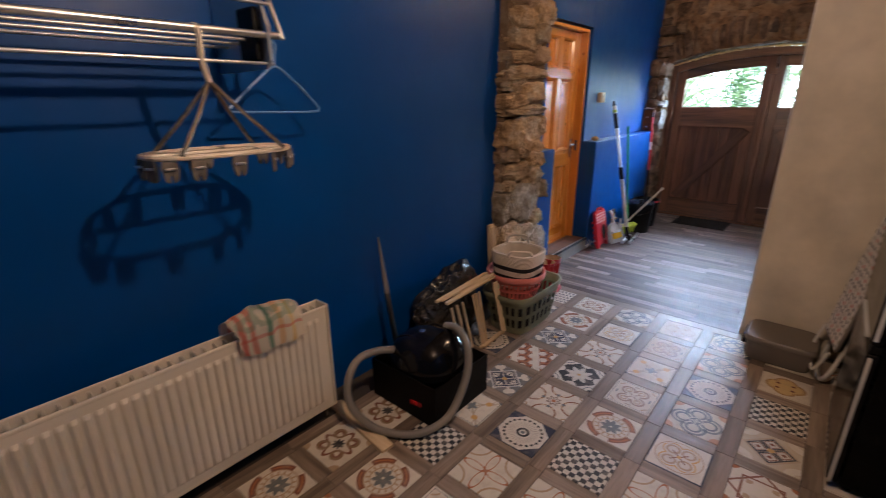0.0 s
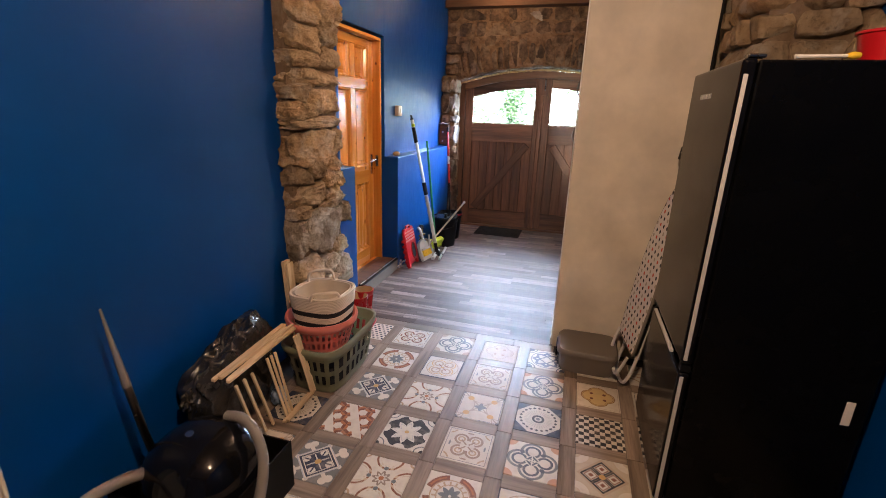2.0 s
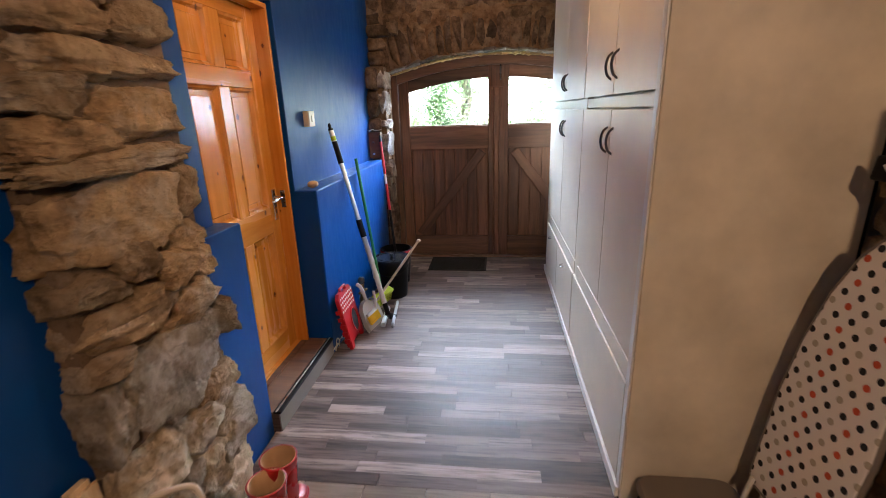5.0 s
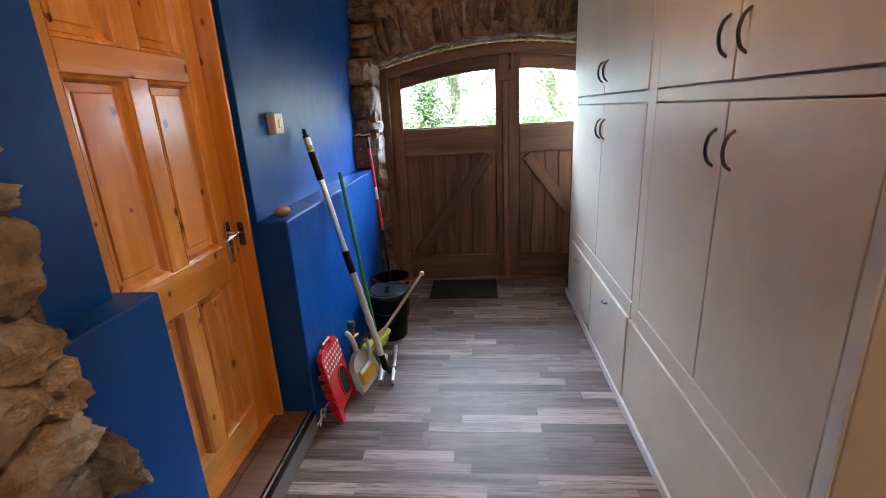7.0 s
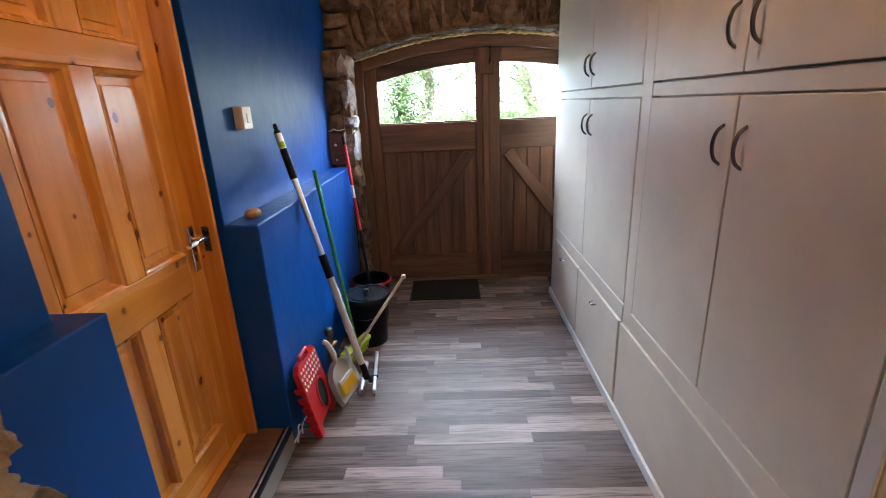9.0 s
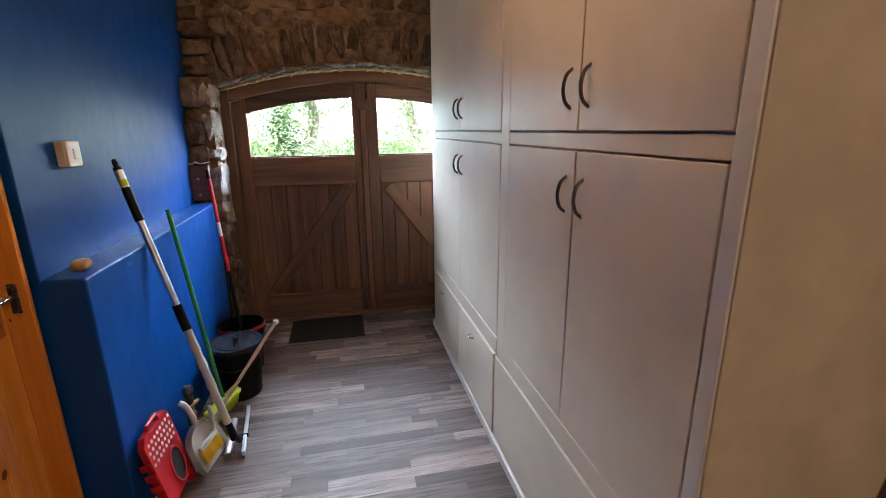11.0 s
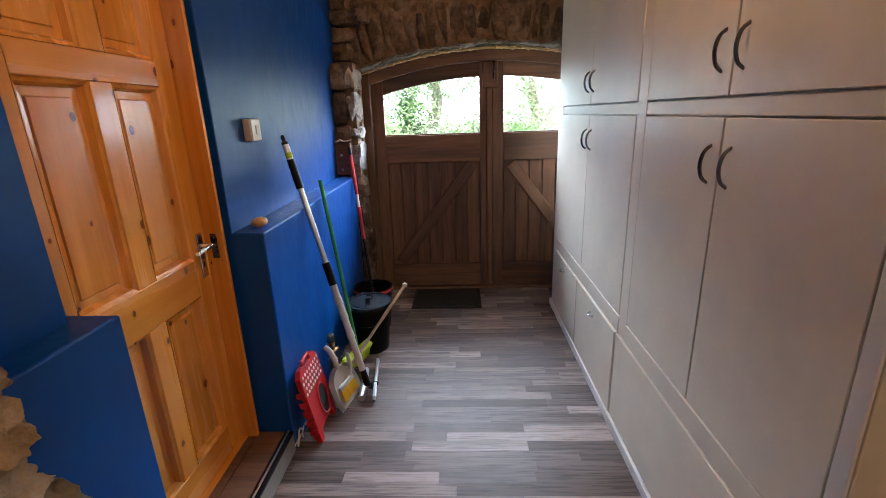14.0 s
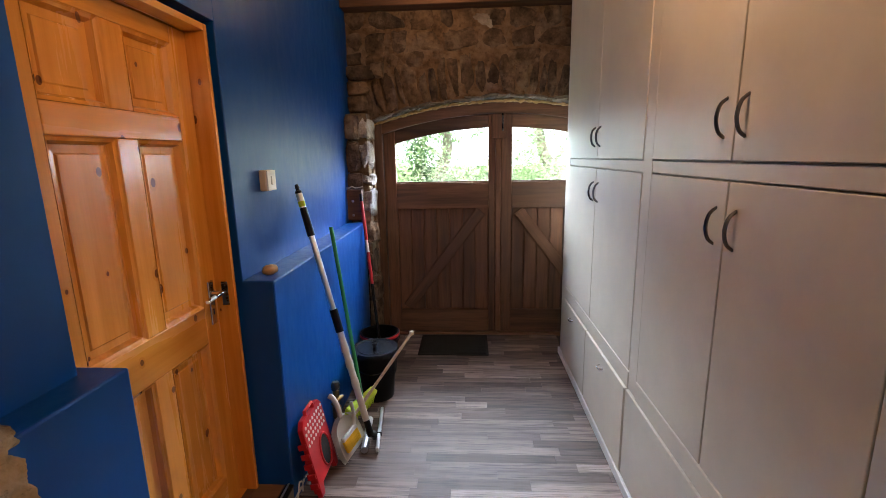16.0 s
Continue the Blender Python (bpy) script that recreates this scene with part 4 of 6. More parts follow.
PIER_STONES = (
    (2.26, 2.80, 1.600, 1.690), (2.55, 2.81, 1.690, 1.820), (2.26, 2.53, 1.690, 1.780), (2.24, 2.42, 1.505, 1.600), (2.43, 2.80, 1.435, 1.595),
    (2.23, 2.50, 1.405, 1.500), (2.24, 2.81, 1.362, 1.425), (2.23, 2.68, 1.135, 1.360), (2.60, 2.83, 1.090, 1.190), (2.69, 2.80, 1.200, 1.350),
    (2.24, 2.42, 1.040, 1.140), (2.41, 2.53, 1.060, 1.170), (2.53, 2.70, 1.000, 1.100), (2.70, 2.84, 0.990, 1.085), (2.26, 2.60, 0.900, 1.040),
    (2.52, 2.84, 0.870, 0.990), (2.25, 2.40, 0.850, 0.915), (2.34, 2.79, 0.610, 0.870), (2.24, 2.36, 0.600, 0.840), (2.77, 2.85, 0.740, 0.860),
    (2.58, 2.85, 0.500, 0.640), (2.24, 2.48, 0.440, 0.600), (2.47, 2.66, 0.420, 0.560), (2.62, 2.86, 0.300, 0.490), (2.26, 2.52, 0.260, 0.430),
    (2.48, 2.68, 0.230, 0.410), (2.22, 2.50, 0.00, 0.250), (2.48, 2.86, 0.00, 0.240),
    (2.27, 2.54, 1.785, 1.900), (2.53, 2.80, 1.825, 1.960), (2.28, 2.55, 1.905, 2.040), (2.54, 2.80, 1.965, 2.110), (2.27, 2.60, 2.045, 2.160), (2.56, 2.79, 2.115, 2.260),
    (2.28, 2.60, 2.165, 2.330), (2.28, 2.80, 2.330, 2.430), (2.28, 2.52, 2.435, 2.580), (2.52, 2.80, 2.435, 2.600), (2.28, 2.80, 2.605, 2.735),
)
for k, (y0, y1, z0, z1) in enumerate(PIER_STONES):
    g = -0.003
    y0 = max(y0, 2.242)
    y1 = min(y1, 2.788) if z0 > 0.84 else y1 - 0.012
    proud = rng.uniform(-0.012, 0.022)
    mat_ = M_ROCKPALE if z1 < 0.93 and k % 4 else M_ROCK
    bm = stone_mesh(0.17, y1 - y0 + g, z1 - z0 + g, 40 + k, 17, 0.17, 14.0, True)
    part("stone", bm, mat_, pier, "", True, pose(-1.555 + proud, (y0 + y1) / 2, (z0 + z1) / 2, rng.uniform(-5, 5), 0, rng.uniform(-3, 3)))

rubble = structure("wall_rubble", box(0.70, 0.95, 2.36, 2.80, -0.012, CEIL, bm=box(0.72, 1.078, 2.37, 2.60, -0.012, CEIL)), M_MORTAR, "rough stone wall beside the fridge")
z = 0.02
while z < 2.70:
    h = rng.uniform(0.08, 0.15)
    y = 2.33
    while y < 2.86:
        w = min(rng.uniform(0.14, 0.34), 2.87 - y)
        seed += 1
        if w > 0.05:
            lay_stone(rubble, 0.645 + rng.uniform(-0.012, 0.02), 0.80, y, y + w, z, z + h, M_ROCK, seed, cuts=4, rough=0.15, turn=0)
        y += w
    x = 0.80
    if z > 1.2:
        while x < 1.08:
            w = min(rng.uniform(0.12, 0.26), 1.10 - x)
            seed += 1
            if w > 0.05:
                lay_stone(rubble, x, x + w, 2.315 + rng.uniform(-0.01, 0.02), 2.45, z, z + h, M_ROCK, seed, cuts=4, rough=0.15)
            x += w
    z += h

# ---- pine door ----
def door_panel(y0, y1, z0, z1):
    """A sunk panel: moulded edge, flat margin and a slightly raised field."""
    b = bmesh.new()
    rings = []
    for inset, depth in ((0.0, 0.0006), (0.004, 0.0040), (0.012, 0.0080), (0.021, 0.0260), (0.044, 0.0280), (0.048, 0.0235)):
        xx = LX - depth
        rings.append([b.verts.new(p) for p in ((xx, y0 + inset, z0 + inset), (xx, y1 - inset, z0 + inset), (xx, y1 - inset, z1 - inset), (xx, y0 + inset, z1 - inset))])
    for q, w in zip(rings, rings[1:]):
        for k in range(4):
            b.faces.new((q[k], q[(k + 1) % 4], w[(k + 1) % 4], w[k]))
    b.faces.new(rings[-1])
    back = [b.verts.new((LX - 0.0335, vtx.co.y, vtx.co.z)) for vtx in rings[0]]
    for k in range(4):
        b.faces.new((back[k], back[(k + 1) % 4], rings[0][(k + 1) % 4], rings[0][k]))
    b.faces.new(back[::-1])
    return b


pine = thing("door_pine", pose(0, 0, 0), "closed six-panel varnished pine door with knots", "door", "", "structure")
LX, LY0, LY1, LZ0, LZ1 = -1.765, 3.135, 3.880, 0.112, 2.030
leaf = part("leaf", box(LX - 0.060, LX - 0.034, LY0, LY1, LZ0, LZ1), M_PINE, pine)
for y0, y1 in ((LY0, 3.237), (3.787, LY1)):
    part("stile", box(LX - 0.035, LX, y0, y1, LZ0, LZ1, 0.003), M_PINE, leaf)
for z0, z1 in ((LZ0, 0.24), (0.852, 1.00), (1.636, 1.72), (1.97, LZ1)):
    part("rail", box(LX - 0.035, LX - 0.0004, 3.2375, 3.7865, z0, z1, 0.003), M_PINE_H, leaf)
for z0, z1 in ((0.2405, 0.8515), (1.0005, 1.6355), (1.7205, 1.9695)):
    part("muntin", box(LX - 0.035, LX - 0.0008, 3.472, 3.560, z0, z1, 0.003), M_PINE, leaf)
    for y0, y1 in ((3.2375, 3.4715), (3.5605, 3.7865)):
        part("panel", door_panel(y0, y1, z0, z1), M_PINE, leaf)
part("frame_jamb", box(-1.85, -1.690, LY1 + 0.002, 3.902, 0.104, 2.058, 0.003), M_PINE, pine)
part("frame_head", box(-1.85, -1.6905, 3.11, LY1 + 0.0015, 2.033, 2.0575, 0.003), M_PINE_H, pine)
part("threshold", box(-1.85, -1.735, 3.156, LY1, 0.1085, 0.1115, 0.001), M_PINE_H, pine)
plate = part("lock_plate", box(LX, LX + 0.007, 3.818, 3.856, 0.915, 1.095, 0.004), M_CHROME, pine, "chrome lever lock plate")
part("lever", tube(curve_pts([(LX + 0.006, 3.837, 1.045), (LX + 0.045, 3.837, 1.047), (LX + 0.052, 3.825, 1.047), (LX + 0.052, 3.73, 1.042)], 18), 0.0085, 10), M_CHROME, plate, "chrome lever handle", True)
# black block on the plate in place of a shaded keyhole
part("keyhole", box(LX + 0.006, LX + 0.0085, 3.834, 3.840, 0.955, 0.980, 0.001), M_HOLE_SHADE, plate)
part("keep", box(-1.742, -1.715, LY1 - 0.001, LY1 + 0.003, 0.98, 1.08, 0.001), M_DARKSTEEL, pine)

# ---- hall things ----
sw = thing("light_switch", pose(-1.67, 4.205, 1.472), "beige surface-mounted light switch on the blue wall", "switch")
part("back_box", box(0, 0.034, -0.045, 0.045, -0.047, 0.047, 0.006), M_CARD, sw)
part("plate", box(0.0335, 0.041, -0.044, 0.044, -0.046, 0.046, 0.004), M_WHITE, sw, "off-white switch plate")
part("rocker", box(0.040, 0.047, -0.012, 0.012, -0.020, 0.020, 0.003), M_WHITE, sw)

rc_ = random.Random(8)
ledge_ob = bpy.data.objects["wall_ledge"]
for k in range(9):
    yy = 3.93 + 0.028 * k + rc_.uniform(-0.008, 0.008)
    part("plaster_chip", stone_mesh(0.004, rc_.uniform(0.018, 0.040), rc_.uniform(0.010, 0.034), 900 + k, 2, 0.4, 3.0), M_WHITE, ledge_ob, "bare white plaster where paint has chipped", True, pose(X_LEDGE, yy, 0.010 + rc_.uniform(0.0, 0.022)))
solid("pebble", stone_mesh(0.058, 0.078, 0.042, 9, 5, 0.12, 2.4), M_PEBBLE, "round tan pebble on the blue ledge", "stone", pose(-1.605, 4.045, LEDGE_Z + 0.018), True)

mat_ob = thing("doormat", pose(-0.86, 5.725, 0), "black ribbed rubber doormat before the barn doors", "doormat")
part("base", box(-0.285, 0.285, -0.205, 0.205, 0.0, 0.009, 0.003), M_BLACKMAT, mat_ob)
b = None
for i in range(26):
    yy = -0.185 + 0.37 * i / 25
    b = box(-0.265, 0.265, yy - 0.004, yy + 0.004, 0.009, 0.014, 0.001, 1, bm=b)
part("ribs", b, M_BLACKMAT, mat_ob)

# squeegee with telescopic pole, leaning on the ledge
sq = thing("window_squeegee", pose(0, 0, 0), "telescopic aluminium pole with squeegee head leaning on the ledge", "squeegee")
P0, P1 = Vector((-1.265, 4.315, 0.10)), Vector((-1.622, 4.475, 1.435))
at = lambda t: P0.lerp(P1, t)
part("lower_tube", tube([at(0.06), at(0.45)], 0.0180, 14), M_GREY, sq, "grey lower tube with dents", True)
part("upper_tube", tube([at(0.44), at(0.93)], 0.0155, 14), M_STEEL, sq, "bright aluminium tube", True)
part("grip", tube([at(0.42), at(0.51)], [0.0215, 0.0215], 14), M_BLACK, sq, "black foam grip", True)
part("grip", tube([at(0.80), at(0.91)], [0.0200, 0.0190], 14), M_BLACK, sq, "black foam grip", True)
part("collar", tube([at(0.915), at(0.935)], 0.0175, 14), M_LIME, sq, "yellow-green collar", True)
part("hose_joint", tube([at(0.935), at(0.965)], 0.0175, 14), M_STEEL, sq, "metal joint", True)
part("tip", tube([at(0.965), at(0.975), at(0.976), at(0.985), at(0.986), at(1.0)], [0.017, 0.017, 0.010, 0.010, 0.013, 0.008], 12), M_BLACK, sq, "black plastic tip", True)
for t in (0.28, 0.34, 0.2):
    part("clamp", tube([at(t), at(t + 0.03)], [0.0215, 0.0195], 14), M_GREY, sq, "", True)
part("swivel", tube([(-1.262, 4.385, 0.035), (-1.258, 4.355, 0.075), at(0.0), at(0.09)], [0.016, 0.02, 0.019, 0.017], 12), M_BLACK, sq, "black swivel joint", True)
part("cross_arm", tube([(-1.315, 4.42, 0.034), (-1.225, 4.42, 0.034)], 0.010, 10), M_BLACK, sq, "", True)
part("squeegee_bar", box(-0.009, 0.009, -0.205, 0.205, 0.014, 0.042, 0.004), M_STEEL, sq, "steel squeegee bar", False, pose(-1.250, 4.485, 0, 0, 0, 6.8))
part("rubber_blade", box(-0.002, 0.002, -0.203, 0.203, 0.0, 0.016), M_BLACK, sq, "black rubber blade", False, pose(-1.250, 4.485, 0, 0, 0, 6.8))
part("washer_bar", tube([(-1.298, 4.290, 0.020), (-1.330, 4.585, 0.020)], 0.019, 14), M_STEEL, sq, "silver washer bar", True)

solid("power_cord", tube(curve_pts([(-1.532, 5.600, 1.08), (-1.528, 5.590, 0.80), (-1.520, 5.575, 0.45), (-1.526, 5.560, 0.06), (-1.50, 5.52, 0.005)], 40), 0.004, 6), M_BLACK, "thin black cord hanging by the stone jamb", "cable", None, True)

# green broom
br = thing("broom", pose(0, 0, 0), "lime green broom with a dark green handle against the ledge", "broom")
part("stick", tube([(-1.388, 4.655, 0.10), (-1.526, 4.705, 1.175)], 0.0115, 12), M_GREEN, br, "green painted stick", True)
hd = part("head", box(-0.14, 0.14, -0.028, 0.028, -0.02, 0.02, 0.010), M_LIME, br, "yellow-green plastic head", False, pose(-1.388, 4.635, 0.110, 24, 0, 70))
b = None
rb = random.Random(3)
for i in range(26):
    for j in range(4):
        px, py = -0.13 + 0.26 * i / 25, -0.02 + 0.04 * j / 3
        b = tube([(px, py, -0.018), (px + rb.uniform(-0.006, 0.006), py * 1.5 + rb.uniform(-0.004, 0.004), -0.088)], [0.0035, 0.0022], 5, bm=b)
tagged(part("bristles", b, M_LIME, hd, "yellow-green bristles"), kind="stuff")

# red and white handled mop in a bucket behind
mop = thing("mop", pose(0, 0, 0), "mop with a red and white handle standing in a black bucket", "mop")
Q0, Q1 = Vector((-1.385, 5.245, 0.16)), Vector((-1.553, 5.585, 1.295))
qt = lambda t: Q0.lerp(Q1, t)
part("handle", tube([qt(0.0), qt(0.42)], 0.011, 12), M_BLACK, mop, "black lower handle", True)
part("handle", tube([qt(0.42), qt(0.62)], 0.0125, 12), M_RED, mop, "red handle sleeve", True)
part("handle", tube([qt(0.62), qt(0.70)], 0.0115, 12), M_WHITE, mop, "white handle sleeve", True)
part("handle", tube([qt(0.70), qt(0.95)], 0.0125, 12), M_RED, mop, "red handle sleeve", True)
part("end_cap", tube([qt(0.95), qt(1.0)], [0.014, 0.010], 12), M_BLACK, mop, "", True)
part("mop_head", lathe([(0.0, 0.03), (0.07, 0.035), (0.08, 0.08), (0.05, 0.14), (0.018, 0.18), (0.0, 0.19)], 18), M_GREY, mop, "grey mop head", True, pose(-1.385, 5.245, 0.0))


def bucket(name, x, y, h, r, label, lid):
    b = thing(name, pose(x, y, 0), label, "bucket")
    wall = [(0.0, 0.004), (r * 0.80, 0.0), (r * 0.81, 0.01), (r * 0.985, h - 0.03), (r * 1.04, h - 0.03), (r * 1.04, h - 0.004), (r * 1.02, h), (r * 0.965, h), (r * 0.78, 0.015), (0.0, 0.012)]
    part("pail", lathe(wall, 40), M_BLACK, b, "", True)
    if lid:
        cover = part("lid", lathe([(0.0, h + 0.002), (r * 0.80, h + 0.002), (r * 0.84, h - 0.006), (r * 0.90, h - 0.006), (r * 0.94, h + 0.004), (r * 1.05, h + 0.004), (r * 1.06, h - 0.012), (r * 1.03, h - 0.012), (r * 1.03, h + 0.0005), (0.0, h - 0.008)], 40), M_LID, b, "glossy black lid", True)
        part("knob", lathe([(0.0, h), (0.013, h), (0.014, h + 0.016), (0.019, h + 0.022), (0.017, h + 0.03), (0.0, h + 0.032)], 16), M_BLACK, cover, "", True)
    else:
        part("rim_band", lathe([(r * 1.045, h - 0.025), (r * 1.06, h - 0.022), (r * 1.06, h - 0.006), (r * 1.045, h - 0.003)], 40, loop=True), M_RED, b, "red rim band", True)
    pts = [(r * 1.05 * math.cos(t), r * 1.05 * math.sin(t), h - 0.03 - 0.09 * math.sin(t)) for t in [math.pi * i / 16 for i in range(17)]]
    part("bail_handle", tube([(p[0], -abs(p[1]) - 0.004, p[2]) for p in pts], 0.0028, 6), M_DARKSTEEL, b, "wire bail handle", True)
    return b


bucket("bucket", -1.352, 4.915, 0.335, 0.142, "black plastic bucket with a glossy black lid", True)
bucket("bucket", -1.385, 5.245, 0.315, 0.138, "open black plastic bucket with a red band", False)

cane = thing("bamboo_cane", pose(0, 0, 0), "pale bamboo cane leaning across the bucket", "cane")
C0, C1 = Vector((-1.475, 4.40, 0.012)), Vector((-1.058, 4.572, 0.578))
part("shaft", tube([C0.lerp(C1, i / 8) for i in range(9)], [0.0085 if i % 3 else 0.0100 for i in range(9)], 10), M_BAMBOO, cane, "", True)
part("end_knob", lathe([(0.0, -0.014), (0.012, -0.010), (0.015, 0.0), (0.012, 0.010), (0.0, 0.014)], 14), M_BAMBOO, cane, "rounded cane end", True, Matrix.Translation(C1))

# red folding step stool, folded flat and leaning on the ledge
st = thing("step_stool", pose(-1.428, 4.088, 0.002, 0, -11.5, 0), "folded red plastic step stool with white grip dots", "step stool")
W, H = 0.128, 0.385
outline = [(-W, 0.0), (-W + 0.035, 0.0), (-W + 0.05, 0.05), (W - 0.05, 0.05), (W - 0.035, 0.0), (W, 0.0), (W, H - 0.03), (W - 0.03, H), (0.045, H), (0.04, H - 0.012), (-0.04, H - 0.012), (-0.045, H), (-W + 0.03, H), (-W, H - 0.03)]
part("panel", slab(outline, "x", -0.016, 0.010, bevel=0.003), M_RED, st)
part("leg_panel", slab([(-W + 0.012, 0.012), (W - 0.012, 0.012), (W - 0.012, 0.19), (-W + 0.012, 0.19)], "x", -0.034, -0.017, bevel=0.003), M_RED, st)
# no opening is cut; a black disc paints its shade on the panel
part("hand_hole", lathe([(0.0, 0.0), (1.0, 0.0), (1.0, 0.004), (0.0, 0.004)], 24), M_HOLE_SHADE, st, "black disc put in for the shade of the grip opening", True, pose(0.0085, 0.030, 0.150, 0, 90, 0) @ Matrix.Diagonal((0.078, 0.052, 1, 1)))
ring_pts = [(0.012, 0.030 + 0.052 * math.cos(t) * 1.06, 0.150 + 0.078 * math.sin(t) * 1.06) for t in [2 * math.pi * i / 28 for i in range(28)]]
part("hole_rim", tube(ring_pts, 0.006, 8, closed=True), M_RED, st, "", True)
for k in range(5):
    part("side_rib", box(-0.034, 0.006, -W - 0.006, -W + 0.001, 0.05 + 0.052 * k, 0.078 + 0.052 * k, 0.002), M_RED, st)
part("handle_bar", tube([(0.0, -0.05, H - 0.010), (0.0, -0.045, H + 0.016), (0.0, 0.045, H + 0.016), (0.0, 0.05, H - 0.010)], 0.009, 8), M_RED, st, "", True)
dot = mesh_of(lathe([(0.0, 0.0), (0.0085, 0.0), (0.0075, 0.003), (0.0, 0.0035)], 10), "dot", M_WHITE, True)
for i in range(4):
    for j in range(8):
        ob = new("dot", dot)
        ob.parent, ob.matrix_basis = st, pose(0.0095, -W + 0.024 + 0.0295 * j + (0.006 if i % 2 else -0.006), 0.262 + 0.028 * i, 0, 90, 0)

# dustpan with brush
dp = thing("dustpan", pose(-1.350, 4.285, 0.006, 0, -22, -12), "pale grey dustpan with a yellow-bristled hand brush", "dustpan")
pan = [(-0.10, 0.0), (0.10, 0.0), (0.115, 0.06), (0.10, 0.17), (0.04, 0.215), (-0.04, 0.215), (-0.10, 0.17), (-0.115, 0.06)]
part("pan", slab(pan, "x", -0.012, -0.004, bevel=0.003), M_GREY, dp)
rim_pts = curve_pts([(0.02, -0.10, 0.01), (0.024, -0.115, 0.06), (0.026, -0.10, 0.17), (0.028, -0.04, 0.215), (0.028, 0.04, 0.215), (0.026, 0.10, 0.17), (0.024, 0.115, 0.06), (0.02, 0.10, 0.01)], 36)
b = bmesh.new()
up = [b.verts.new(p) for p in rim_pts]
dn = [b.verts.new((-0.008, p.y, p.z)) for p in rim_pts]
for i in range(len(up) - 1):
    b.faces.new((up[i], up[i + 1], dn[i + 1], dn[i]))
bmesh.ops.solidify(b, geom=b.faces[:], thickness=0.004)
part("rim", b, M_GREY, dp, "", True)
part("handle", tube(curve_pts([(0.01, 0, 0.21), (0.02, 0, 0.26), (0.018, 0, 0.32), (0.0, 0, 0.345)], 14), 0.014, 10), M_GREY, dp, "", True)
hb = part("brush_body", box(0.012, 0.030, -0.075, 0.075, 0.105, 0.130, 0.006), M_GREY, dp, "pale grey brush body", False)
b = None
for i in range(22):
    for j in range(3):
        yy = -0.070 + 0.14 * i / 21
        b = tube([(0.016 + 0.005 * j, yy, 0.106), (0.014 + 0.007 * j, yy + rb.uniform(-0.004, 0.004), 0.045)], [0.0038, 0.003], 5, bm=b)
tagged(part("bristles", b, M_YELLOW, hb, "yellow bristles"), kind="stuff")
part("brush_handle", tube(curve_pts([(0.022, 0.06, 0.125), (0.028, 0.09, 0.17), (0.03, 0.11, 0.24)], 12), 0.010, 8), M_GREY, hb, "", True)

nz = thing("hose_nozzle", pose(-1.495, 4.485, 0.0, 0, 0, 0), "tarnished brass hose connector behind the dustpan", "hose fitting")
part("stem", tube([(0, 0, 0.0), (0, 0, 0.09), (0, 0, 0.10), (0, 0, 0.16), (0, 0, 0.17), (0, 0, 0.27)], [0.020, 0.020, 0.026, 0.026, 0.016, 0.019], 14), M_BRASS, nz, "", True)
part("tap", tube([(-0.01, -0.045, 0.20), (0.012, 0.0, 0.21), (0.02, 0.05, 0.20)], [0.010, 0.014, 0.010], 10), M_BRASS, nz, "", True)
part("cap", lathe([(0.0, 0.27), (0.024, 0.27), (0.026, 0.30), (0.018, 0.315), (0.0, 0.318)], 14), M_DARKSTEEL, nz, "", True)

# ---- fridge and its corner ----
fr = thing("fridge_freezer", pose(0, 0, 0), "tall glossy black fridge freezer with pale edge strips", "fridge")
FX, FY0, FY1 = 0.456, 1.662, 2.292
part("cabinet", box(FX + 0.042, 1.035, FY0, FY1, 0.03, 1.655, 0.008), M_FRIDGE, fr)
for nm, z0, z1 in (("fridge_door", 0.640, 1.660), ("freezer_door", 0.035, 0.606)):
    d = part(nm, box(FX, FX + 0.040, FY0 - 0.001, FY1, z0, z1, 0.012, 3), M_FRIDGEDOOR, fr)
    part("edge_strip", box(FX + 0.006, FX + 0.019, FY0 - 0.006, FY0 - 0.001, z0 + (0.02 if z0 > 0.5 else 0.0), z1 - 0.045 if z0 > 0.5 else z1 - 0.012, 0.002), M_GREYPALE, d, "pale grey edge strip")
part("handle_strip", box(FX - 0.003, FX + 0.010, 1.82, 2.235, 0.606, 0.618, 0.002), M_GREYPALE, fr, "pale strip along the freezer grip")
part("hinge", box(FX + 0.005, FX + 0.04, FY0 + 0.005, FY0 + 0.04, 0.608, 0.638, 0.004), M_BLACK, fr)
part("hinge", box(FX + 0.012, FX + 0.06, FY0 + 0.008, FY0 + 0.05, 1.660, 1.672, 0.004), M_DARKSTEEL, fr)
for yy, w in ((1.965, 0.012), (1.988, 0.018), (2.012, 0.010), (2.034, 0.018), (2.058, 0.014), (2.082, 0.016), (2.106, 0.012)):
    part("badge", box(FX - 0.0015, FX + 0.001, yy - w / 2, yy + w / 2, 1.556, 1.573), M_STEEL, fr, "silver badge")
part("label", box(0.966, 0.992, FY0 - 0.003, FY0 - 0.0005, 0.515, 0.605, 0.001), M_WHITE, fr, "small white label")
for xx in (0.53, 0.98):
    for yy in (1.72, 2.24):
        part("foot", lathe([(0.0, 0.0), (0.02, 0.0), (0.018, 0.032), (0.0, 0.032)], 12), M_BLACK, fr, "", True, pose(xx, yy, 0.0))

tub = thing("red_tub", pose(0.885, 1.83, 1.656), "red plastic tub on top of the fridge", "tub")
part("tub", lathe([(0.0, 0.0), (0.07, 0.0), (0.088, 0.085), (0.094, 0.088), (0.094, 0.095), (0.084, 0.095), (0.067, 0.008), (0.0, 0.008)], 28), M_RED, tub, "", True)
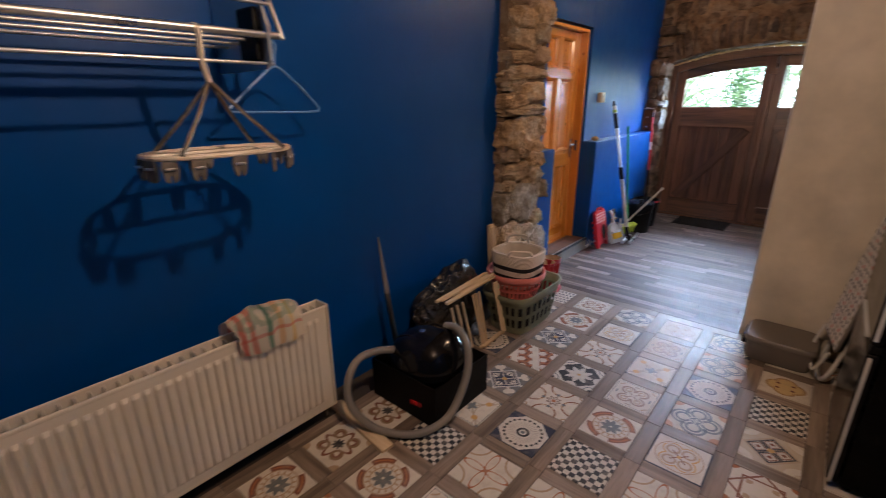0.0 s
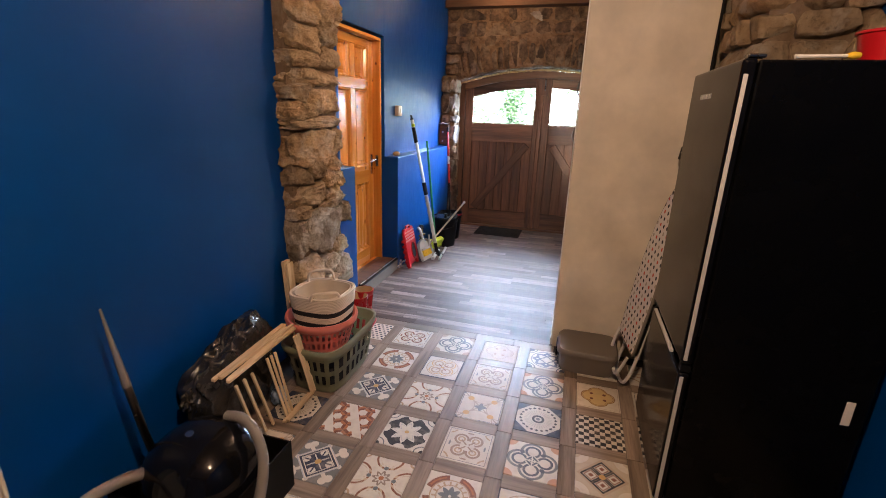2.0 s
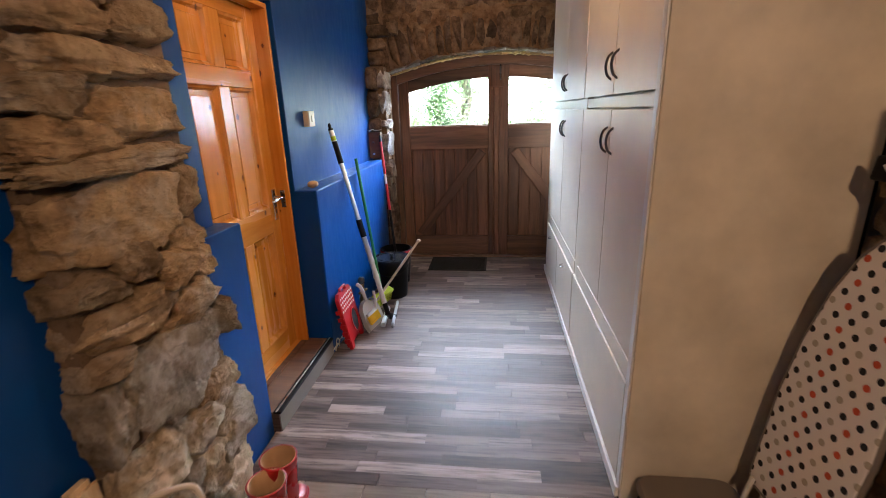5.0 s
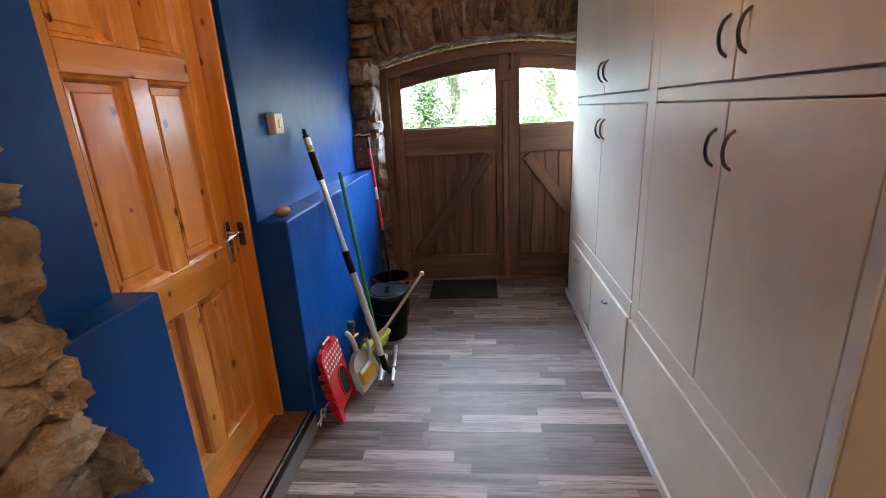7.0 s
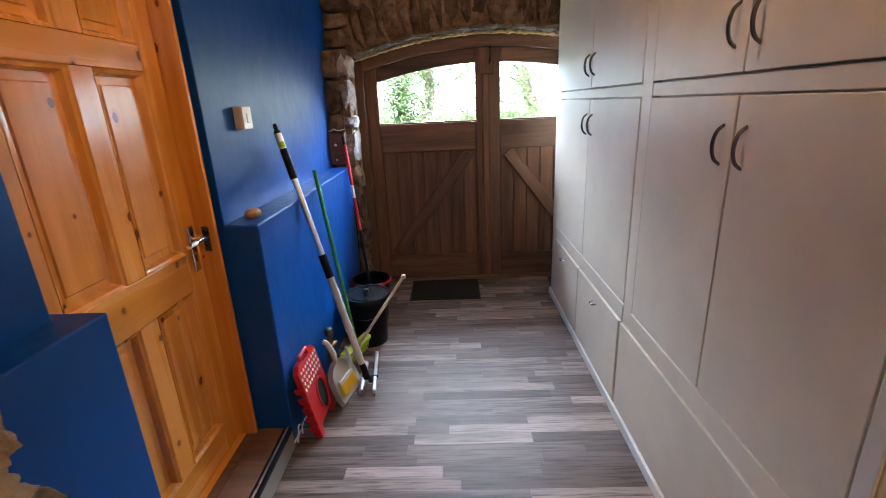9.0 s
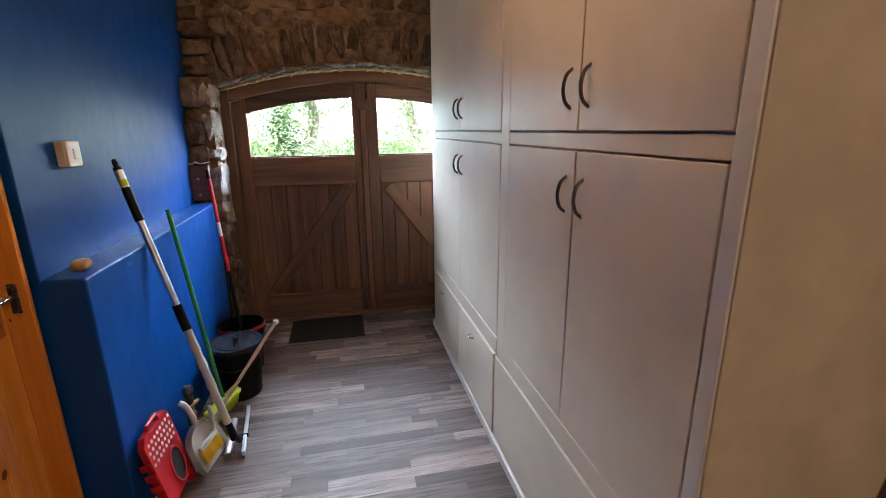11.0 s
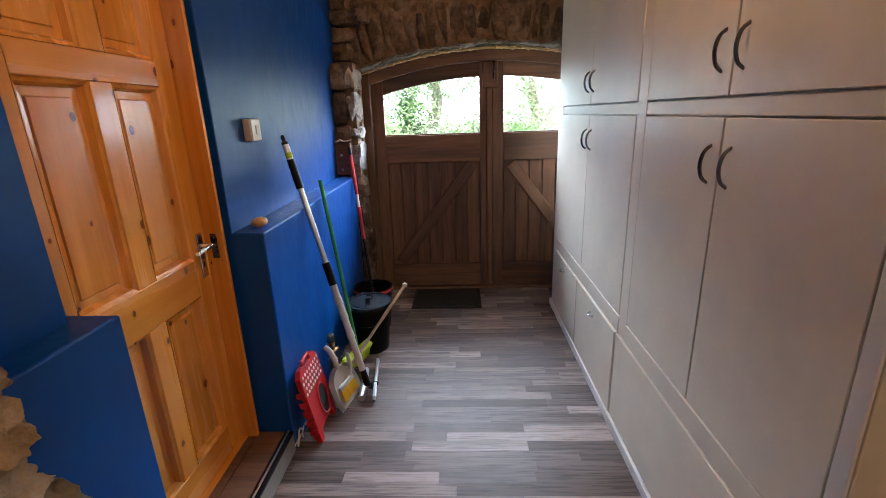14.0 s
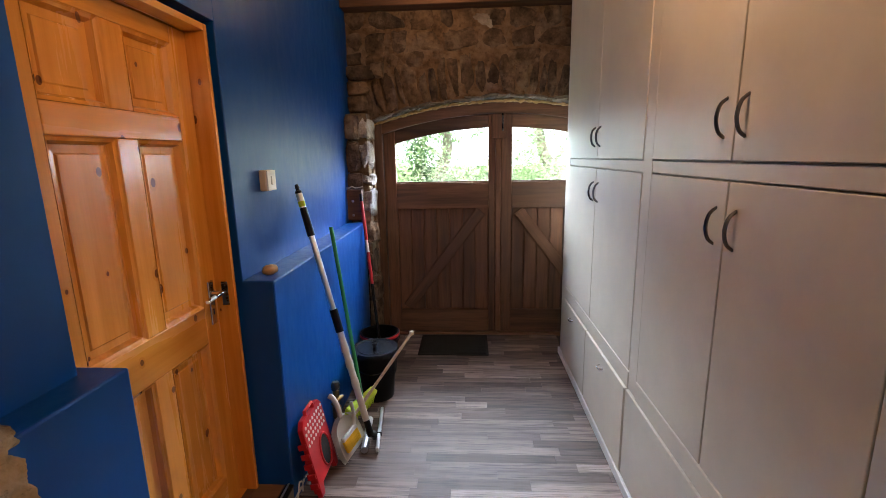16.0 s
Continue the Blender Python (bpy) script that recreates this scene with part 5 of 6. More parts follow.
wand = thing("spatula", pose(0.70, 1.70, 1.665, 0, 0, 8), "white stick with a yellow tip on top of the fridge", "spatula")
part("stick", tube([(-0.11, 0, 0.0), (0.03, 0, 0.004)], [0.006, 0.005], 8), M_WHITE, wand, "", True)
part("tip", tube([(0.025, 0, 0.004), (0.04, 0, 0.005), (0.058, 0, 0.005)], [0.006, 0.011, 0.008], 10), M_YELLOW, wand, "yellow tip", True)

bx = thing("storage_box", pose(0.208, 2.70, 0.0), "low taupe plastic storage box with lid by the end panel", "storage box")
part("tub", lathe([(0.0, 0.0), (0.150, 0.0), (0.158, 0.012), (0.168, 0.118), (0.0, 0.118)], 40, squash=(1.0, 0.86), power=7), M_TAUPE, bx, "", True)
part("lid", lathe([(0.0, 0.112), (0.174, 0.112), (0.177, 0.120), (0.176, 0.136), (0.166, 0.148), (0.0, 0.150)], 40, squash=(1.0, 0.87), power=7), M_TAUPE, bx, "", True)
part("clip", box(-0.184, -0.170, -0.07, 0.07, 0.062, 0.125, 0.005), M_BLACK, bx, "black side clip")

ib = thing("ironing_board", pose(0.415, 2.605, 0.235, 0, 8.3, 8), "folded ironing board with a dotted cover leaning on the cupboard end", "ironing board")
half = [(0.0, 0.150), (0.03, 0.158), (0.35, 0.165), (0.55, 0.150), (0.72, 0.118), (0.84, 0.075), (0.905, 0.030), (0.915, 0.0)]
outl = [(y, z) for z, y in half] + [(-y, z) for z, y in reversed(half[:-1])]
part("board", slab(outl, "x", 0.0, 0.018, bevel=0.004), M_DARKSTEEL, ib, "dark metal board edge")
cov = part("cover", slab([(y * 0.985, z * 0.992 + 0.004) for y, z in outl], "x", -0.014, 0.001, bevel=0.006), M_DOTS, ib, "white cotton cover with black, red and grey dots", False)
cov.data.transform(pose(0, 0, 0, 0, 0, -90))
cov.matrix_basis = pose(0, 0, 0, 0, 0, 90)
hemp = [(-0.004, y * 1.0, z) for y, z in outl]
part("hem", tube(hemp, 0.008, 8, closed=True), M_TAUPE, ib, "dark grey hem", True)
part("leg", tube(curve_pts([(0.035, 0.10, 0.55), (0.035, 0.12, 0.0), (0.02, 0.10, -0.20), (0.015, -0.10, -0.20), (0.035, -0.12, 0.0), (0.035, -0.10, 0.55)], 60), 0.010, 10), M_WHITE, ib, "white tubular leg", True)
part("leg", tube(curve_pts([(-0.02, 0.13, 0.03), (-0.035, 0.11, -0.10), (-0.035, -0.02, -0.17), (-0.035, -0.10, -0.15), (-0.02, -0.13, -0.03)], 50), 0.009, 10), M_WHITE, ib, "white tubular foot", True)
part("iron_rest", tube(curve_pts([(0.0, 0.12, 1.10), (-0.01, 0.06, 1.07), (0.0, 0.0, 1.06), (0.02, -0.10, 1.07)], 30), 0.010, 10), M_WHITE, ib, "white tubular iron rest", True)
part("rest_stem", tube([(0.01, -0.01, 1.06), (0.012, 0.0, 0.90)], 0.008, 10), M_WHITE, ib, "", True)
part("rest_pad", box(-0.012, 0.012, 0.09, 0.14, 1.05, 1.12, 0.008), M_BLACK, ib, "black plastic end")


# ---- baskets by the pier ----
def slot_wall(r0, r1, z0, z1, n, rows, squash, power, bm=None, fill=0.5, thick=0.004):
    """The openwork wall of a plastic basket: rings joined by upright bars."""
    def point(t, r, z):
        c, s = math.cos(t), math.sin(t)
        f = (abs(c) ** power + abs(s) ** power) ** (-1 / power)
        return Vector((r * f * c * squash[0], r * f * s * squash[1], z))

    b = bmesh.new()
    lev = [z0]
    for k in range(rows):
        a = z0 + (z1 - z0) * (k + 0.18) / rows
        lev += [a, z0 + (z1 - z0) * (k + 0.84) / rows]
    lev.append(z1)
    m = 2 * n
    grid = [[b.verts.new(point(2 * math.pi * (i + (0.5 - fill) * (0.5 if i % 2 else -0.5)) / m, r0 + (r1 - r0) * (z - z0) / (z1 - z0), z)) for i in range(m)] for z in lev]
    for j in range(len(lev) - 1):
        hole = j % 2 == 1
        for i in range(m):
            if hole and i % 2 == 0:
                continue
            b.faces.new((grid[j][i], grid[j][(i + 1) % m], grid[j + 1][(i + 1) % m], grid[j + 1][i]))
    bmesh.ops.solidify(b, geom=b.faces[:], thickness=thick)
    return join(bm, b)


ham = thing("laundry_hamper", pose(-1.222, 2.130, 0.0), "sage green plastic laundry basket with slotted sides", "laundry basket")
SQ, PWR = (0.60, 1.0), 5
part("base", lathe([(0.0, 0.0), (0.222, 0.0), (0.232, 0.012), (0.236, 0.04), (0.228, 0.04), (0.222, 0.012), (0.0, 0.010)], 48, squash=SQ, power=PWR), M_SAGE, ham, "", True)
part("slotted_wall", slot_wall(0.235, 0.276, 0.038, 0.225, 28, 2, SQ, PWR), M_SAGE, ham)
part("rim", lathe([(0.272, 0.222), (0.294, 0.250), (0.300, 0.268), (0.296, 0.282), (0.282, 0.280), (0.280, 0.252), (0.268, 0.226)], 48, squash=SQ, power=PWR, loop=True), M_SAGE, ham, "", True)

# made-up dark filling, added so the hamper's slots look shaded
b = bmesh.new()
bmesh.ops.create_icosphere(b, subdivisions=4, radius=1.0)
for vtx in b.verts:
    p = vtx.co.copy()
    f = (abs(p.x) ** 5 + abs(p.y) ** 5 + abs(p.z) ** 5) ** -0.2
    k = 0.95 + 0.05 * noise.noise(p * 3.0)
    vtx.co = Vector((p.x * f * 0.137, p.y * f * 0.228, p.z * f * 0.068)) * k
solid("laundry", b, M_SLOT_FILLER, "dark filler added in the green basket so its slots look shaded", "laundry", pose(-1.222, 2.130, 0.081), True)

pk = thing("pink_basket", pose(-1.250, 2.075, 0.155), "coral pink round plastic basket nested in the green one", "basket")
part("base", lathe([(0.0, 0.0), (0.118, 0.0), (0.126, 0.014), (0.120, 0.016), (0.0, 0.008)], 36), M_PINK, pk, "", True)
part("slotted_wall", slot_wall(0.130, 0.178, 0.012, 0.185, 36, 3, (1, 1), 2), M_PINK, pk)
part("rim", lathe([(0.174, 0.183), (0.192, 0.195), (0.199, 0.222), (0.195, 0.236), (0.183, 0.232), (0.181, 0.205), (0.170, 0.187)], 40, loop=True), M_PINK, pk, "", True)

rb_ = thing("rope_basket", pose(-1.255, 2.108, 0.272), "cream cotton rope basket with two black stripes", "basket")


def rope_ring(z0, z1, r0, r1, material, label=""):
    n = max(2, round((z1 - z0) / 0.009))
    b = None
    rows = []
    for i in range(n):
        z = z0 + (z1 - z0) * (i + 0.5) / n
        r = r0 + (r1 - r0) * (i + 0.5) / n
        rows += [(r + 0.0028, z - 0.0045), (r + 0.0052, z), (r + 0.0028, z + 0.0045)]
    inner = [(q - 0.012, z) for q, z in reversed(rows)]
    b = lathe(rows + inner, 48, power=3.3, loop=True)
    part("band", b, material, rb_, label, True)


rope_ring(0.012, 0.072, 0.128, 0.136, M_ROPE)
rope_ring(0.072, 0.100, 0.136, 0.140, M_ROPEBLACK, "black rope stripe")
rope_ring(0.100, 0.136, 0.140, 0.145, M_ROPE)
rope_ring(0.136, 0.164, 0.145, 0.148, M_ROPEBLACK, "black rope stripe")
rope_ring(0.164, 0.245, 0.148, 0.155, M_ROPE)
part("lining", lathe([(0.112, 0.022), (0.128, 0.10), (0.137, 0.243), (0.133, 0.243), (0.122, 0.10), (0.106, 0.022)], 48, power=3.3, loop=True), M_ROPE, rb_, "plain cream inner wall", True)
part("bottom", lathe([(0.0, 0.008), (0.118, 0.008), (0.128, 0.014), (0.126, 0.020), (0.0, 0.018)], 40, power=3.3), M_ROPE, rb_, "", True)
for sgn, lift in ((1, 0.055), (-1, 0.03)):
    pts = curve_pts([(-0.075 * sgn, 0.140 * sgn, 0.235), (-0.06 * sgn, 0.148 * sgn, 0.245 + lift * 0.8), (0.0, 0.150 * sgn, 0.245 + lift), (0.06 * sgn, 0.148 * sgn, 0.245 + lift * 0.8), (0.075 * sgn, 0.140 * sgn, 0.235)], 24)
    part("handle", tube(pts, 0.0085, 8), M_ROPE, rb_, "rope loop handle", True, pose(0, 0, 0, 0, 0, 35))


b = bmesh.new()
bmesh.ops.create_icosphere(b, subdivisions=4, radius=1.0)
for vtx in b.verts:
    p = vtx.co.copy()
    vtx.co = Vector((p.x * 0.085, p.y * 0.085, p.z * 0.035)) * (0.75 + 0.3 * noise.noise(p * 2.7))
solid("folded_cloth", b, M_SOCKS, "crumpled dark green cloth in the rope basket", "cloth", pose(-1.255, 2.108, 0.325), True)


def boot(x, y, turn):
    b = thing("wellington_boot", pose(x, y, 0.0, 0, 0, turn), "red rubber wellington boot standing by the pier", "boot", "pair of red boots")
    part("shaft", lathe([(0.050, 0.055), (0.050, 0.10), (0.056, 0.18), (0.066, 0.288), (0.068, 0.296), (0.063, 0.298), (0.053, 0.18), (0.046, 0.10), (0.045, 0.060)], 28, loop=True), M_REDBOOT, b, "", True)
    part("lining", lathe([(0.0, 0.10), (0.045, 0.10), (0.052, 0.18), (0.0625, 0.2965), (0.060, 0.2965), (0.0495, 0.18), (0.042, 0.105), (0.0, 0.105)], 24), M_BOOTIN, b, "tan fabric lining", True)
    rows = []
    bm_ = bmesh.new()
    for i in range(13):
        t = i / 12
        px = -0.055 + 0.215 * t
        wid = 0.046 * (1 - 0.25 * math.sin(math.pi * min(1, t * 1.6)) if t < 0.6 else 1.0) * math.sqrt(max(0.02, 1 - max(0, (t - 0.75) / 0.27) ** 2))
        top = 0.075 + 0.035 * math.cos(min(1.0, t * 1.25) * math.pi) if t < 0.8 else 0.042 * math.sqrt(max(0.03, 1 - ((t - 0.8) / 0.215) ** 2)) + 0.003
        rows.append([bm_.verts.new((px, wid * math.cos(a), 0.014 + max(0.0, (top - 0.014)) * max(0, math.sin(a)) ** 0.8)) for a in [math.pi * k / 10 for k in range(11)]])
    for q, w in zip(rows, rows[1:]):
        for k in range(10):
            bm_.faces.new((q[k], q[k + 1], w[k + 1], w[k]))
    for row_ in (rows[0], rows[-1]):
        bm_.faces.new(row_)
    part("foot", bm_, M_REDBOOT, b, "", True)
    sole = [(-0.06 + 0.225 * t, 0.050 * math.sqrt(max(0.01, 1 - (2 * t - 1) ** 6))) for t in [i / 14 for i in range(15)]]
    part("sole", slab(sole + [(px, -py) for px, py in reversed(sole)], "z", 0.0, 0.016, bevel=0.002), M_REDBOOT, b)
    return b


boot(-1.272, 2.552, -82)
boot(-1.285, 2.668, 97)

sl = thing("wooden_board", pose(-1.50, 2.178, 0.0, 0, -3.5, 0), "pair of pale softwood boards leaning against the pier", "board")
part("plank", box(-0.011, 0.011, -0.028, 0.030, 0.0, 0.625, 0.002), M_DEAL_Z, sl)
part("plank", box(0.0125, 0.024, -0.020, 0.038, 0.0, 0.61, 0.002), M_DEAL_Z, sl)

# bundle of battens standing as a folded trestle
tr = thing("batten_trestle", pose(0, 0, 0), "folded rack of pale softwood battens standing by the bag", "wooden rack")


def batten(p, q, w=0.022, h=0.012):
    p, q = Vector(p), Vector(q)
    d = q - p
    L = d.length
    rot = d.to_track_quat("X", "Z").to_matrix().to_4x4()
    part("batten", box(-L / 2, L / 2, -w / 2, w / 2, -h / 2, h / 2, 0.0015), M_DEAL, tr, "", False, Matrix.Translation((p + q) / 2) @ rot)


for k in range(5):
    off = (k - 2) * 0.019
    batten((-1.285 + off * 1.0, 1.345 + 0.02 * (k % 2), 0.385 + 0.010 * (k % 3)), (-1.300 + off * 1.0, 1.845 - 0.012 * (k % 3), 0.405 + 0.008 * (k % 2)), 0.017, 0.014)
for k in range(3):
    batten((-1.238, 1.375 + 0.050 * k, 0.36), (-1.235, 1.47 + 0.055 * k, 0.02), 0.011, 0.013)
for k in range(3):
    batten((-1.255, 1.60 + 0.030 * k, 0.36), (-1.215, 1.66 + 0.022 * k, 0.01), 0.011, 0.013)
for k in range(3):
    batten((-1.245, 1.800 + 0.018 * k, 0.375), (-1.205, 1.865 + 0.016 * k, 0.01), 0.011, 0.012)
for k in range(2):
    batten((-1.205 + 0.02 * k, 1.62, 0.010 + 0.013 * k), (-1.215 + 0.02 * k, 1.86, 0.012 + 0.013 * k), 0.020, 0.012)

solid("cable", tube(curve_pts([(-1.531, 3.935, 0.004), (-1.527, 3.94, 0.03), (-1.529, 3.965, 0.075), (-1.525, 3.99, 0.06), (-1.530, 4.0, 0.004)], 24), 0.0035, 6), M_WHITE, "short white cable loop at the foot of the ledge", "cable", None, True)

# parcel wrapped in crumpled black polythene
b = bmesh.new()
bmesh.ops.create_icosphere(b, subdivisions=6, radius=1.0)
for vtx in b.verts:
    p = vtx.co.copy()
    f = (abs(p.x) ** 4 + abs(p.y) ** 4 + abs(p.z) ** 4) ** -0.25
    fold = 1 - abs(noise.noise(Vector((p.x * 1.5, p.y * 3.2 + p.z * 1.3, p.z * 1.0)) + Vector((3, 1, 2))))
    fine = 1 - abs(noise.noise(Vector((p.x * 3.0, p.y * 9.0 - p.z * 4.0, p.z * 3.0)) + Vector((7, 2, 9))))
    k = 0.80 + 0.16 * fold ** 3 + 0.035 * fine ** 3
    q = Vector((p.x * f * 0.095, p.y * f * 0.275, p.z * f * 0.235)) * k
    q.z += 0.10 * p.y * max(0.0, p.z)
    vtx.co = q
bag = thing("rubbish_bag", pose(-1.455, 1.585, 0.235), "parcel wrapped in crumpled black polythene against the blue wall", "bag")
part("wrapping", b, M_BAG, bag, "", True)
b = bmesh.new()
bmesh.ops.create_icosphere(b, subdivisions=4, radius=1.0)
for vtx in b.verts:
    p = vtx.co.copy()
    k = 0.55 + 0.5 * (1 - abs(noise.noise(p * 2.6 + Vector((5, 5, 1))))) ** 2
    vtx.co = Vector((p.x * 0.035, p.y * 0.06, p.z * 0.05)) * k
part("gathered_end", b, M_BAG, bag, "bunched end of the wrapping", True, pose(0.0, -0.235, 0.03, 25, 0, 0))

# small crumpled cloth on the floor behind the battens
b = bmesh.new()
bmesh.ops.create_icosphere(b, subdivisions=4, radius=1.0)
for vtx in b.verts:
    p = vtx.co.copy()
    k = 0.6 + 0.55 * (1 - abs(noise.noise(p * 2.0 + Vector((2, 9, 4)))))
    vtx.co = Vector((p.x * 0.035, p.y * 0.045, max(-0.035, p.z * 0.045))) * k
low = min(vtx.co.z for vtx in b.verts)
solid("cloth", b, M_CLOTH, "small crumpled blue and white cloth on the floor", "cloth", pose(-1.33, 1.76, -low), True)

# black crate that holds the vacuum cleaner
CX0, CX1, CY0, CY1, CH = -1.375, -0.940, 0.900, 1.313, 0.215
crate = thing("black_crate", pose((CX0 + CX1) / 2, (CY0 + CY1) / 2, 0.0), "black plastic crate with the vacuum cleaner standing in it", "crate")
cw, cd = (CX1 - CX0) / 2, (CY1 - CY0) / 2
part("bottom", box(-cw + 0.009, cw - 0.009, -cd + 0.009, cd - 0.009, 0.002, 0.012), M_CRATE, crate)
for sgn in (-1, 1):
    part("side", box(min(sgn * cw, sgn * (cw - 0.008)), max(sgn * cw, sgn * (cw - 0.008)), -cd, cd, 0.0, CH, 0.002), M_CRATE, crate)
    part("end", box(-cw + 0.009, cw - 0.009, min(sgn * cd, sgn * (cd - 0.008)), max(sgn * cd, sgn * (cd - 0.008)), 0.0, CH, 0.002), M_CRATE, crate)
for k in range(3):
    part("clip", box(0.055 + 0.026 * k, 0.077 + 0.026 * k, -cd - 0.006, -cd - 0.001, 0.075 + 0.004 * k, 0.097 + 0.004 * k, 0.002), M_RED, crate, "red plastic clip")

# ---- vacuum cleaner ----
vc = thing("vacuum_cleaner", pose(-1.160, 1.106, 0.012, 0, 0, 4) @ Matrix.Diagonal((1.08, 1.08, 1.07, 1)), "glossy black cylinder vacuum cleaner with a grey ribbed hose", "vacuum cleaner")
part("hull", lathe([(0.0, 0.03), (0.14, 0.03), (0.175, 0.06), (0.188, 0.12), (0.18, 0.175), (0.0, 0.175)], 40, squash=(0.84, 0.86), power=2.8), M_BLACKGLOSS, vc, "", True)
part("hood", lathe([(0.18, 0.170), (0.176, 0.215), (0.150, 0.275), (0.095, 0.315), (0.035, 0.330), (0.0, 0.332)], 40, squash=(1.0, 0.99), power=2.7), M_BLACKGLOSS, vc, "", True)
part("dust_window", lathe([(0.0, 0.0), (0.09, 0.0), (0.085, 0.012), (0.05, 0.022), (0.0, 0.025)], 30, squash=(0.75, 1.0), power=3.0), M_FRIDGE, vc, "smoky plastic dust cover", True, pose(0.115, 0.030, 0.245, 0, 52, -8))
part("button", lathe([(0.0, 0.0), (0.018, 0.0), (0.018, 0.008), (0.0, 0.010)], 18), M_CHROME, vc, "silver button", True, pose(-0.02, -0.02, 0.322))
for sx in (-1, 1):
    wl = part("wheel", lathe([(0.0, -0.016), (0.062, -0.016), (0.070, -0.008), (0.070, 0.008), (0.062, 0.016), (0.0, 0.016)], 26), M_BLACK, vc, "", True, pose(sx * 0.135, -0.08, 0.070, 0, 90, 0))
    part("hub", lathe([(0.0, 0.016), (0.030, 0.016), (0.026, 0.022), (0.0, 0.024)], 18), M_DARKSTEEL, wl, "", True)
hosep = curve_pts([(-1.255, 1.00, 0.262), (-1.290, 0.88, 0.300), (-1.30, 0.755, 0.305), (-1.28, 0.675, 0.235), (-1.235, 0.650, 0.13), (-1.15, 0.695, 0.036), (-1.04, 0.748, 0.022), (-0.955, 0.828, 0.024), (-0.908, 0.952, 0.058), (-0.908, 1.063, 0.158), (-0.93, 1.136, 0.265), (-0.98, 1.170, 0.350), (-1.06, 1.200, 0.372), (-1.14, 1.215, 0.352)], 300)
VAC_INV = (pose(-1.160, 1.106, 0.012, 0, 0, 4) @ Matrix.Diagonal((1.08, 1.08, 1.07, 1))).inverted()


def vac_tube(name, pts, radius, material, label, seg=12, ribs=0.0):
    bm_ = tube(pts, radius, seg, ribs=ribs)
    bmesh.ops.transform(bm_, matrix=VAC_INV, verts=bm_.verts)
    return part(name, bm_, material, vc, label, True)


vac_tube("hose", hosep, 0.0185, M_HOSE, "grey ribbed hose", 10, 0.10)
vac_tube("wand_tube", [(-1.400, 1.13, 0.05), (-1.425, 1.10, 0.30), (-1.440, 1.082, 0.50)], [0.016, 0.0145, 0.014], M_DARKSTEEL, "dark steel telescopic wand")
vac_tube("crevice_tool", [(-1.440, 1.082, 0.50), (-1.443, 1.077, 0.56), (-1.458, 1.056, 0.81)], [0.0155, 0.013, 0.004], M_HOSE, "grey tapering crevice tool")
off = solid("wood_offcut", box(-0.22, 0.22, -0.032, 0.032, 0.0, 0.015, 0.002), M_DEAL, "flat softwood offcut lying on the tiles", "board", pose(-1.235, 0.690, 0.0, 0, 0, -6))

# ---- radiator and washing rack ----
rad = thing("radiator", pose(0, 0, 0), "cream enamelled double panel radiator on the blue wall", "radiator")
RX, RY0, RY1, RZ0, RZ1 = -1.362, -0.95, 0.662, 0.075, 0.605


def ridged(xf, xb):
    """A pressed steel sheet with rounded upright flutes."""
    b = bmesh.new()
    n = int((RY1 - RY0 - 0.06) / 0.0333)
    prof = [(RY0 + 0.012, 0.0)]
    for i in range(n):
        y = RY0 + 0.03 + i * 0.0333
        prof += [(y + 0.004, 0.0), (y + 0.009, 0.009), (y + 0.024, 0.009), (y + 0.029, 0.0)]
    prof.append((RY1 - 0.012, 0.0))
    levels = ((RZ0 + 0.012, 0.0), (RZ0 + 0.045, 0.0), (RZ0 + 0.060, 1.0), (RZ1 - 0.060, 1.0), (RZ1 - 0.045, 0.0), (RZ1 - 0.012, 0.0))
    grid = [[b.verts.new((xf - 0.010 + d * k, y, z)) for y, d in prof] for z, k in levels]
    for q, w in zip(grid, grid[1:]):
        for i in range(len(prof) - 1):
            b.faces.new((q[i], q[i + 1], w[i + 1], w[i]))
    return b


part("front_panel", ridged(RX, RX - 0.02), M_RAD, rad)
part("front_edge", box(RX - 0.022, RX - 0.009, RY0, RY1, RZ1 - 0.016, RZ1, 0.005, bm=box(RX - 0.022, RX - 0.009, RY0, RY1, RZ0, RZ0 + 0.016, 0.005)), M_RAD, rad)
part("back_panel", box(RX - 0.100, RX - 0.088, RY0, RY1, RZ0, RZ1, 0.004), M_RAD, rad)
for yy in (RY0, RY1 - 0.010):
    part("side_cover", box(RX - 0.098, RX - 0.004, yy, yy + 0.011, RZ0 + 0.004, RZ1 + 0.004, 0.004), M_RAD, rad)
b = None
for i in range(40):
    yy = RY0 + 0.03 + i * 0.0395
    b = box(RX - 0.088, RX - 0.022, yy, yy + 0.004, RZ1 - 0.05, RZ1 - 0.012, bm=b)
tagged(part("convector", b, M_RAD, rad), kind="stuff")
for yy in (-0.7, 0.42):
    part("wall_bracket", box(X_WALL, RX - 0.099, yy, yy + 0.03, 0.15, 0.56, 0.003), M_RAD, rad)
part("pipe", tube([(RX - 0.055, RY1 - 0.03, RZ0 + 0.02), (RX - 0.055, RY1 - 0.03, -0.01)], 0.0085, 10), M_CHROME, rad, "copper-chrome tail pipe", True)

# tea towel over the radiator's edge
b = bmesh.new()
NX, NY = 34, 22
prof = [(-0.080, -0.06), (-0.085, -0.01), (-0.075, 0.040), (-0.045, 0.064), (-0.005, 0.052), (0.022, 0.018), (0.027, -0.03), (0.028, -0.078)]
pl = curve_pts([(p, 0, q) for p, q in prof], 33)
rows = []
